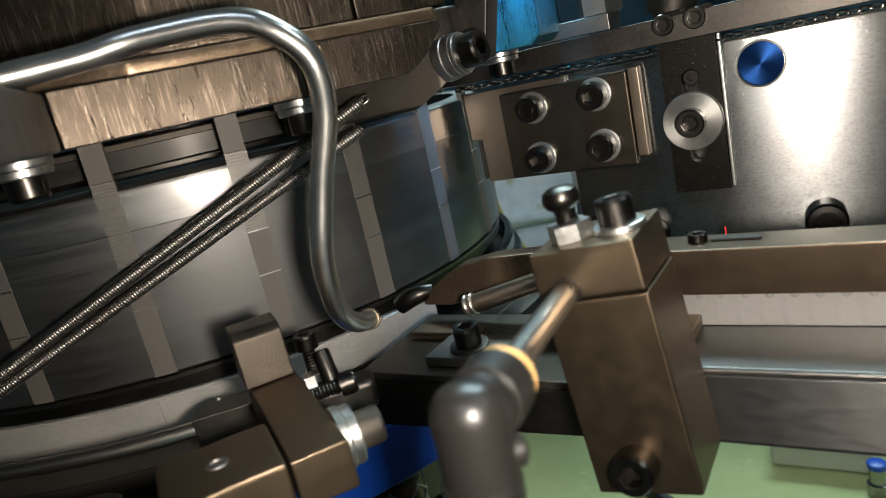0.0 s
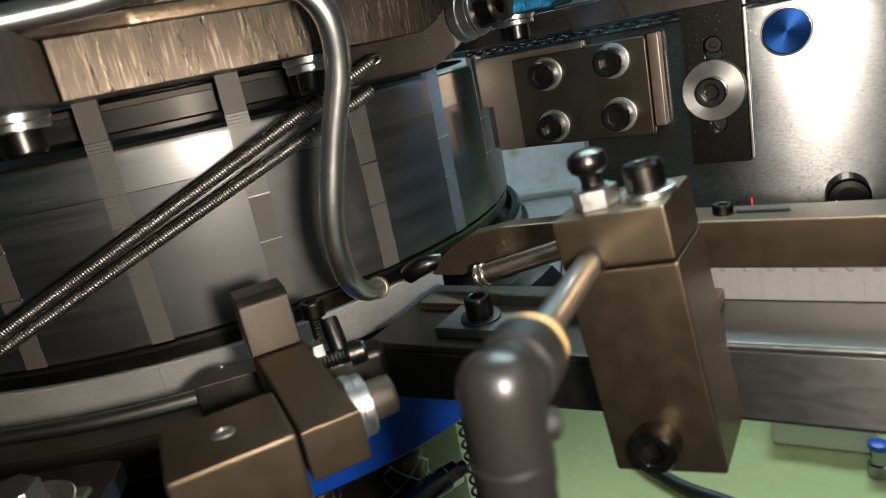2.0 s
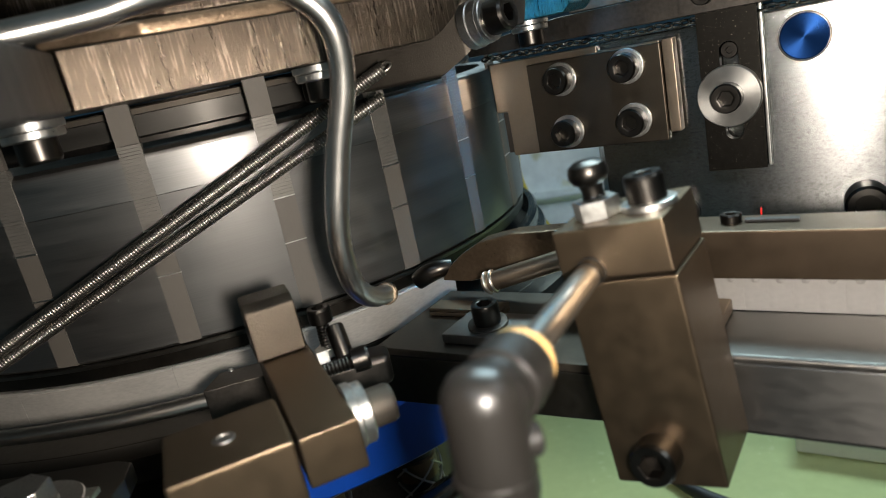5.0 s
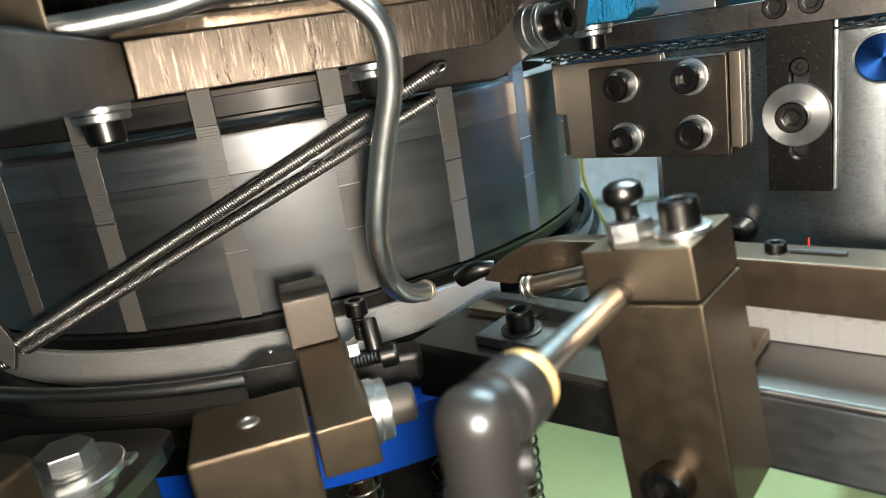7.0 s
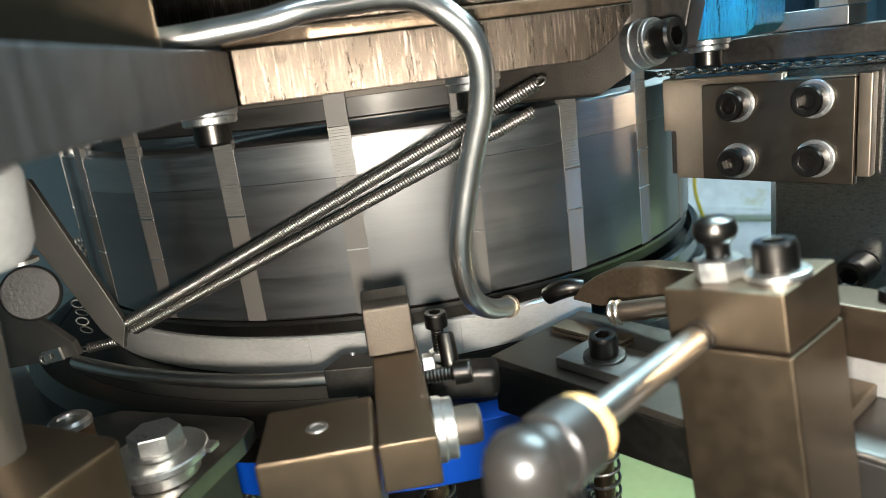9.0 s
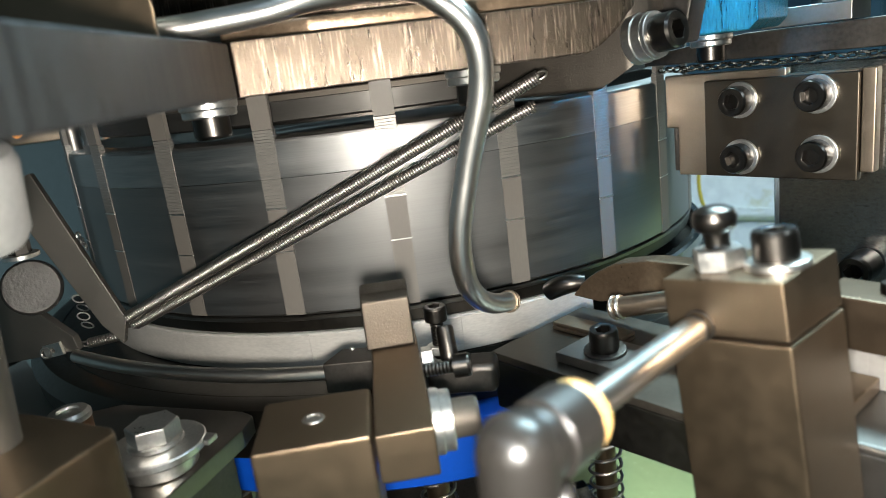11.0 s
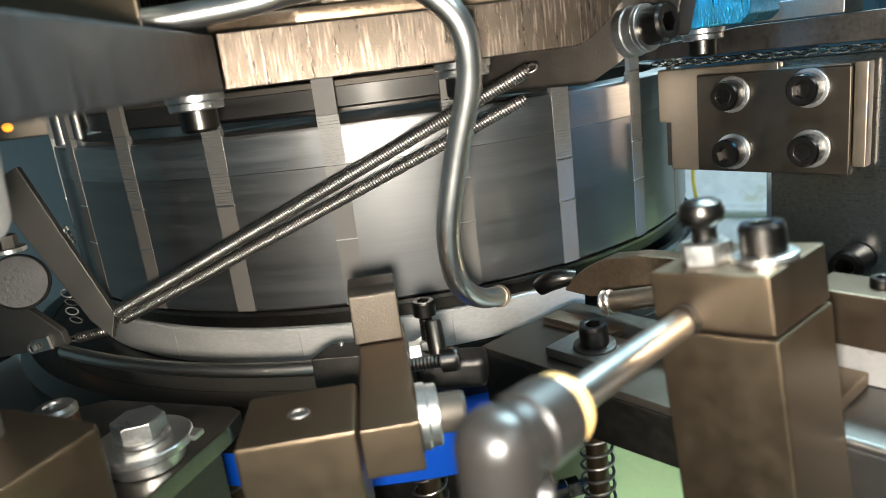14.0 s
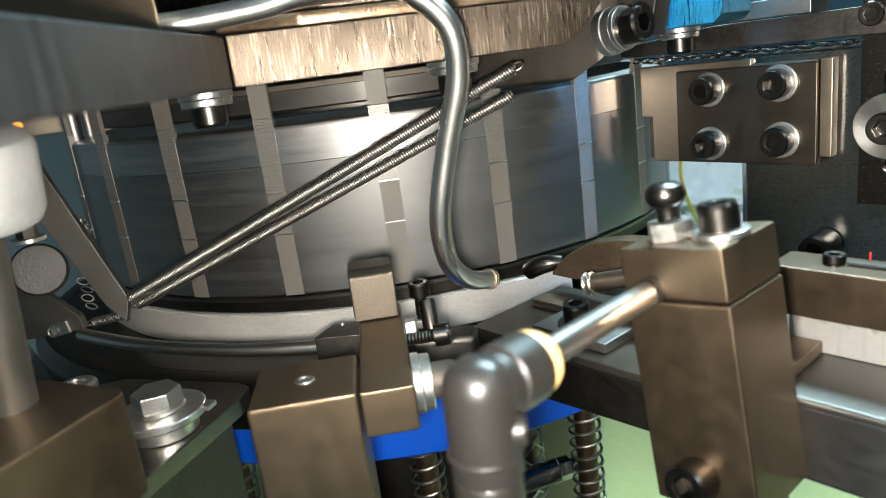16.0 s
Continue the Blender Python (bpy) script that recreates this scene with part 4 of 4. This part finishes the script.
def extension_spring(a, b, label, group, r=0.00135, hooks=(True, True)):
    a, b = Vector(a), Vector(b)
    L = (b - a).length
    sp = thing("extension_spring", along(a, b), label, "spring", group)
    co = part("coil", moved(helix(L - 0.004, r + 0.00010, 0.00040, (L - 0.004) / 0.00092, 14, 6), pose(0, 0, 0.002)), SPRING, sp, angle=60)
    hook = [(0.0008 * math.cos(t), 0.0011 * math.cos(t), -0.0002 + 0.0019 * math.sin(t)) for t in [2 * math.pi * i / 16 - 0.6 for i in range(14)]]
    for z, s, k in ((0.0012, -1, 0), (L - 0.0012, 1, 1)):
        if not hooks[k]:
            continue
        part("hook", sweep([(x, y, z + s * q) for x, y, q in hook], 0.00036, 8), SPRING, co)
    return sp


def build_left():
    g = "springs across the drum"
    extension_spring((-0.0180, 0.2340, 1.2236), (-0.1652, 0.2010, 1.1578), "long bright extension spring hooked to the swing arm across the drum", g, 0.00175)
    extension_spring((-0.0205, 0.2375, 1.2150), (-0.1630, 0.2016, 1.1552), "slimmer long extension spring close to the drum", g, 0.0015, (False, True))
    extension_spring((-0.1650, 0.2000, 1.1530), (-0.1800, 0.1955, 1.1508), "short extension spring at the swing arm's tip", "")
    # pivot arms at the springs' left ends
    a, b = Vector((-0.1905, 0.196, 1.2090)), Vector((-0.1650, 0.2000, 1.1535))
    zd = (a - b).normalized()
    xd = Vector((0.4, -0.9, 0.05))
    xd = (xd - zd * xd.dot(zd)).normalized()
    sa = thing("swing_arm", Matrix.Translation(b) @ Matrix((xd, zd.cross(xd), zd)).transposed().to_4x4(), "flat grey steel swing arm holding a spring", "arm")
    L = (a - b).length
    part("arm_blade", moved(prism([(-0.0015, -0.003), (0.0042, 0.004), (0.0060, L), (-0.0062, L), (-0.0042, 0.006)], -0.0016, 0.0016, 0.0004), Matrix(((0, 0, 1, 0), (1, 0, 0, 0), (0, 1, 0, 0), (0, 0, 0, 1)))), ARMM, sa)
    for k in range(3):
        part("hook_coil", moved(torus(0.0014, 0.0011, 0.00035), pose(0.0004, 0.0068, 0.036 - 0.0022 * k, 70, 20 * k, 0)), TUBE, sa)
    wd = thing("wedge_plate", (0, 0, 0), "flat grey wedge plate beside the swing arm", "plate")
    part("wedge_body", moved(prism([(-0.046, -0.012), (-0.046, 0.016), (-0.020, 0.016), (0.0, -0.001), (0.001, -0.006)], -0.0015, 0.0015, 0.0004), pose(-0.1765, 0.1905, 1.1575, 90, 0, 8)), ARMM, wd)
    ey = thing("spring_eye", (-0.1876, 0.1872, 1.1513), "small bright eye plate on the lower spring's end", "eye")
    part("eye_plate", moved(slot_plate(0.0085, 0.0045, 0.001, 0.0020, 0.0022), pose(0.0028, 0, 0.0008, 0, -12, 0)), PLATED, ey)
    part("eye_ring", moved(torus(0.0018, 0.0018, 0.0004), pose(0, -0.0004, 0, 80, 0, 20)), TUBE, ey)
    rp = thing("round_pivot", along((-0.1920, 0.1925, 1.1730), (-0.1790, 0.1800, 1.1775)), "worn grey cast pivot boss beside the swing arm", "pivot")
    part("pivot_disc", lathe([(0, 0), (0.0085, 0), (0.0094, 0.0008), (0.0096, 0.0030), (0.0094, 0.0052), (0.0086, 0.0060), (0, 0.0062)], 36), PITTED, rp)
    pb = thing("pivot_bolt", (-0.1865, 0.1870, 1.1868), "dark bolt on plated washers above the pivot boss", "bolt")
    part("bolt_head", hex_prism(0.0062, 0.0042, 0.0), BLACKOX, pb)
    part("washer", lathe([(0, -0.0014), (0.0056, -0.0014), (0.0056, -0.0001), (0, -0.0001)], 28), PLATED, pb)
    for k in range(4):
        whole("chain_loop", torus(0.0021, 0.0013, 0.0003), TUBE, pose(-0.1885 + 0.0008 * (k % 2), 0.206, 1.1640 - 0.0034 * k, 60 + 50 * (k % 2), 25, 30), "small bright wire loop hanging at the swing arm", "wire loop", "wire loops")
    # hexagon bolt on its base plate
    bp = thing("base_plate", (0, 0, 0), "dark oily base plate beside the deck", "plate")
    part("plate_body", prism([(-0.0978, 0.118), (-0.0980, 0.148), (-0.0982, 0.168), (-0.1000, 0.176), (-0.105, 0.178), (-0.150, 0.178), (-0.190, 0.150), (-0.190, 0.118)], 1.1330, 1.1386, 0.0006), PLATF, bp)
    part("plate_leg", span((-0.18, 0.125, 0.931), (-0.10, 0.165, 1.1328), 0.001), DARK, bp)
    hb = thing("hexagon_bolt", (-0.1092, 0.1482, 1.1387), "bright zinc hexagon bolt on a wide tabbed washer", "bolt")
    part("boss", lathe([(0, 0), (0.0090, 0), (0.0094, 0.0004), (0.0094, 0.0040), (0.0090, 0.0044), (0, 0.0044)], 48), PLATED, hb)
    part("wide_washer", joined(lathe([(0, 0.0045), (0.0120, 0.0045), (0.0123, 0.0049), (0.0123, 0.0064), (0.0119, 0.0068), (0, 0.0068)], 56), bx(0.0045, 0.004, 0.0016, (0.0112, 0.0052, 0.0057), 0.0004)), PLATED, hb, "wide bright washer with a tab")
    part("spring_washer", lathe([(0, 0.0069), (0.0066, 0.0069), (0.0070, 0.0072), (0.0069, 0.0081), (0.0064, 0.0084), (0, 0.0084)], 40), PLATED, hb)
    part("bolt_head", moved(hex_prism(0.0116, 0.0044, 0.0085), pose(0, 0, 0, 0, 0, 36)), PLATED, hb)
    # near block with the round post
    lb = thing("corner_block", (0, 0, 0), "brown steel corner block with a bright worn edge", "block")
    part("block_body", prism([(-0.0935, 0.0700), (-0.0912, 0.1212), (-0.0935, 0.1232), (-0.1190, 0.1262), (-0.20, 0.128), (-0.20, 0.070)], 1.1392, 1.1655, 0.0011), BROWN, lb)
    part("block_foot", span((-0.19, 0.072, 0.931), (-0.10, 0.116, 1.1390), 0.001), DARK, lb)
    rd = thing("round_post", along((-0.1150, 0.1125, 1.1657), (-0.1043, 0.1087, 1.2154)), "round post with a satin white-metal head", "post")
    part("shaft", lathe([(0, 0), (0.0055, 0), (0.0055, 0.0438), (0, 0.0438)], 40), ARMM, rd, "grey shaft")
    part("head", lathe([(0, 0.0440), (0.0110, 0.0440), (0.0132, 0.0448), (0.0141, 0.0468), (0.0141, 0.0595), (0.0132, 0.0616), (0.0110, 0.0626), (0, 0.0626)], 48), SATIN, rd)
    # grey bolt; the orange-brown reflection is put into its body colour
    kn = thing("dome_bolt", (-0.1481, 0.1573, 1.1387), "small dome bolt on the base plate, orange-brown reflection in its colour, plated top", "stud")
    part("dome_body", lathe([(0, 0), (0.0056, 0), (0.0058, 0.0004), (0.0058, 0.0062), (0, 0.0062)], 32), AMBERTINT, kn)
    part("dome_top", lathe([(0, 0.0063), (0.0060, 0.0063), (0.0060, 0.0078), (0.0052, 0.0088), (0.003, 0.0090), (0.0028, 0.0082), (0, 0.0082)], 32), PLATED, kn, "plated top")
    sd = thing("side_plate", (0, 0, 0), "grey steel side plate below the deck's edge", "plate")
    part("plate_top", prism([(-0.32, 0.09), (-0.16, 0.09), (-0.176, 0.188), (-0.32, 0.278)], 1.098, 1.104, 0.0008), STEELG, sd)
    part("plate_leg", span((-0.30, 0.12, 0.931), (-0.22, 0.17, 1.0978), 0.001), DARK, sd)
    # rods behind the plate's left arm
    for x, y, r in ((-0.232, 0.262, 0.0034), (-0.246, 0.285, 0.003)):
        whole("tie_rod", lathe([(0, 1.1284), (r, 1.1284), (r, 1.2272), (0, 1.2272)], 20), STEELG, (x, y, 0), "thin grey upright tie rod behind the drum's edge", "rod", "tie rods")
    # added dark beam: it turns the gap beside the drum black, and carries the indicators
    bm = thing("gap_beam", pose(-0.352, 0.372, 0, 0, 0, 47), "added dark beam that blackens the gap behind the drum's edge", "beam")
    part("beam_body", span((-0.10, 0.0, 1.2125), (0.12, 0.02, 1.262), 0.001), COVER, bm)
    part("beam_leg", span((-0.09, 0.002, 0.9305), (-0.06, 0.018, 1.2123), 0.001), DARK, bm)
    for u in (-0.027, 0.023):
        lamp = thing("indicator_lamp", pose(-0.352, 0.372, 0, 0, 0, 47) @ pose(u, -0.0002, 1.2205, 90, 0, 0), "small glowing amber indicator in a dark holder", "indicator lamp", "indicator lamps")
        part("lens", lathe([(0, 0.0060), (0.0020, 0.0052), (0.0030, 0.0030), (0.0030, 0.0005), (0, 0.0005)], 20), AMBER, lamp)
        part("holder", lathe([(0.0031, 0.0), (0.0044, 0.0), (0.0044, 0.003), (0.0031, 0.003), (0.0031, 0.0)], 20), BLACKOX, lamp)


def build_back():
    tray = thing("white_box", FACE @ pose(0.075, 0.195, 0.9305), "small pale green-white plastic box on the green bed", "box")
    part("box_body", span((-0.029, -0.012, 0), (0.03, 0.04, 0.026), 0.002), WHITEP, tray)
    part("box_lid", span((-0.030, -0.013, 0.0262), (0.031, 0.041, 0.031), 0.0015), WHITEP, tray)
    bf = thing("hose_fitting", (0.2104, 0.3796, 0.9305), "small chromed fitting with a blue ring on the bed", "fitting")
    part("fitting_body", lathe([(0, 0), (0.006, 0), (0.006, 0.008), (0.0045, 0.009), (0.0045, 0.018), (0, 0.018)], 24), CHROME, bf)
    part("fitting_cap", lathe([(0, 0.0182), (0.0050, 0.0182), (0.0054, 0.0186), (0.0054, 0.0215), (0.004, 0.0222), (0, 0.0222)], 24), BLUE, bf)
    cb = smooth_path([(0.080, 0.43, 0.9355), (0.088, 0.410, 0.935), (0.098, 0.393, 0.9345), (0.115, 0.375, 0.9345), (0.15, 0.34, 0.9345), (0.22, 0.30, 0.9345)], 8)
    whole("bed_cable", sweep(cb, 0.0042, 14), CABLE, (0, 0, 0), "black cable lying on the green bed", "cable")
    fit = thing("valve_fitting", along((-0.0560, 0.3000, 1.0225), (-0.0275, 0.3155, 1.0260)), "dark chromed valve fitting with a hexagon under the turntable", "fitting")
    part("barrel", lathe([(0, 0.0), (0.0056, 0.0), (0.0060, 0.0004), (0.0060, 0.0240), (0.0054, 0.0247), (0, 0.0247)], 28), CHROME, fit)
    part("hexagon", hex_prism(0.0100, 0.0060, 0.0248), CHROME, fit)
    part("stem", lathe([(0, 0.0309), (0.0036, 0.0309), (0.0036, 0.0350), (0, 0.0350)], 20), CHROME, fit)
    mesh = thing("braided_hose", (-0.0555, 0.3180, 0.0), "dark hose in a loose silver braid below the turntable", "hose")
    hbod = part("hose_body", lathe([(0, 0.931), (0.0105, 0.931), (0.0105, 1.0100), (0.0120, 1.0110), (0.0120, 1.0190), (0.0100, 1.0210), (0.0092, 1.0440), (0.0080, 1.0480), (0, 1.0480)], 32), CABLE, mesh)
    for s in (1, -1):
        for q in range(5):
            wire = [((0.0108 if z < 1.010 else 0.0122) * math.cos(s * 95 * (z - 0.94) + 1.2566 * q), (0.0108 if z < 1.010 else 0.0122) * math.sin(s * 95 * (z - 0.94) + 1.2566 * q), z) for z in [0.94 + 0.0025 * i for i in range(41)]]
            part("braid", sweep(wire, 0.0005, 5), PLATED, hbod)
    for z in (1.008, 1.0185):
        part("clamp_wire", moved(torus(0.0124, 0.0124, 0.0005), pose(0, 0, z)), PLATED, hbod)
    part("brown_cap", lathe([(0.0094, 1.030), (0.0104, 1.030), (0.0104, 1.0400), (0.0094, 1.0410), (0.0094, 1.030)], 28), BROWN, hbod, "brown cap ring")
    # what shows between drum and slab
    enc = thing("rear_cover", (0, 0, 0), "pale plastic cover sheet behind the drum", "cover")
    part("cover_sheet", moved(bx(0.26, 0.004, 0.26, (0, 0, 0), 0.0015), pose(0.10, 0.60, 1.055, -32, 0, -10)), SHEET, enc)
    part("cover_rib", moved(bx(0.26, 0.012, 0.008, (0, 0, 0), 0.002), pose(0.10, 0.60, 1.055, -32, 0, -10) @ pose(0, -0.006, 0.03)), SHEET, enc)
    part("cover_leg", span((0.06, 0.595, 0.9305), (0.14, 0.605, 1.05), 0.001), SHEET, enc)
    wire = smooth_path([(0.028, 0.500, 1.16), (0.026, 0.505, 1.13), (0.034, 0.515, 1.10), (0.045, 0.53, 1.075), (0.05, 0.55, 1.04), (0.05, 0.57, 0.932)], 8)
    whole("yellow_wire", sweep(wire, 0.0012, 10), YELLOW, (0, 0, 0), "thin yellow wire behind the drum", "wire")
    wire = smooth_path([(0.105, 0.52, 1.12), (0.085, 0.525, 1.09), (0.06, 0.53, 1.04), (0.05, 0.54, 0.932)], 8)
    whole("grey_wire", sweep(wire, 0.0009, 10), CABLE, (0, 0, 0), "thin dark wire behind the drum", "wire")
    fr = thing("rear_gantry", (0, 0, 0), "grey-blue machine gantry behind the drum", "gantry")
    part("frame_panel", span((-0.6, 0.86, 0.9305), (0.55, 0.885, 1.75), 0.003), PANEL, fr)
    part("frame_beam", span((-0.6, 0.80, 1.33), (0.55, 0.858, 1.42), 0.004), TEALMET, fr)
    for x in (-0.45, -0.30, 0.14, 0.32):
        part("frame_upright", span((x, 0.79, 0.9305), (x + 0.05, 0.858, 1.328), 0.003), PANEL, fr)
    hx = thing("hexagon_spacer", FACE @ pose(0.028, 0.022, 1.2340), "grey hexagon spacer behind the rail", "spacer")
    part("spacer_body", hex_prism(0.015, 0.05, 0), STEELG, hx)
    cy = thing("glass_tube", FACE @ pose(0.054, 0.022, 1.2290, 8, 18, 0), "bright tilted cylinder rod behind the rail", "rod")
    part("rod_body", lathe([(0, 0), (0.006, 0), (0.006, 0.08), (0, 0.08)], 24), TUBE, cy)
    part("rod_clamp", lathe([(0, -0.0), (0.009, 0.0), (0.009, 0.014), (0.0062, 0.014)], 24), DARK, cy)


build_setting()
drum = build_drum()
build_base()
build_top()
build_slab()
build_top_right()
build_rails()
build_post()
build_bracket()
build_left()
build_back()

# seconds and the drum's turn in degrees
TURNS = [
    (0, -3.1), (0.1, -6.3), (0.2, -7.6), (0.3, -8.2), (0.4, -8.5), (0.5, -7.1), (0.6, -8.7), (0.7, -9.6), (0.8, -9.4), (0.9, -9.8),
    (1, -10.9), (1.1, -11.3), (1.2, -11.9), (1.3, -14.9), (1.4, -12.9), (1.5, -14.1), (1.6, -14.6), (1.7, -15.8), (1.8, -15.8), (1.9, -19.1),
    (2, -18.5), (2.1, -18.5), (2.2, -17.3), (2.3, -17.8), (2.4, -18.4), (2.5, -21.6), (2.6, -22.8), (2.7, -23.6), (2.8, -23.4), (2.9, -24.2),
    (3, -22.2), (3.1, -22.4), (3.2, -22.9), (3.3, -23.7), (3.4, -24.6), (3.5, -25.3), (3.6, -25.4), (3.7, -26.0), (3.8, -27.2), (3.9, -27.9),
    (4, -28.0), (4.1, -29.0), (4.2, -29.2), (6.3, -42.4), (6.4, -43.1), (6.5, -43.3), (6.6, -43.9), (6.7, -44.2), (7, -45.2), (7.1, -46.2),
    (7.2, -47.2), (7.3, -47.3), (7.4, -48.0), (7.5, -50.7), (7.6, -50.9), (7.7, -51.2), (7.8, -49.9), (7.9, -50.4), (8, -51.4), (8.1, -51.8),
    (8.2, -51.8), (8.3, -52.1), (8.4, -53.4), (8.5, -54.3), (11, -66.2), (11.1, -69.1), (11.2, -69.8), (11.3, -70.5), (11.4, -71.0),
    (11.5, -71.8), (11.6, -72.8), (11.7, -73.5), (11.8, -71.6), (11.9, -72.3), (12, -72.8), (12.1, -74.0), (12.2, -74.4), (12.3, -75.2),
    (12.4, -78.7), (12.5, -79.6), (13, -80.0), (13.1, -80.7), (13.2, -81.4), (13.3, -82.0), (13.4, -82.8), (13.5, -81.0), (13.6, -83.9),
    (13.7, -84.5), (13.8, -85.2), (13.9, -85.7), (14, -86.8), (14.1, -87.5), (14.2, -88.5), (14.3, -86.7), (14.4, -87.1), (14.5, -87.8),
    (14.6, -88.1), (14.7, -88.8), (14.8, -92.4), (14.9, -93.2), (15, -93.9), (15.1, -92.4), (15.2, -92.9), (15.3, -93.3), (15.4, -94.1),
    (15.5, -94.6), (15.6, -95.0), (15.7, -95.6), (15.8, -96.5), (15.9, -94.8), (16, -95.4),
]


def motions():
    walk(drum, [(t, pose(CX, CY, 1.149, 0, 0, a)) for t, a in TURNS])


motions()
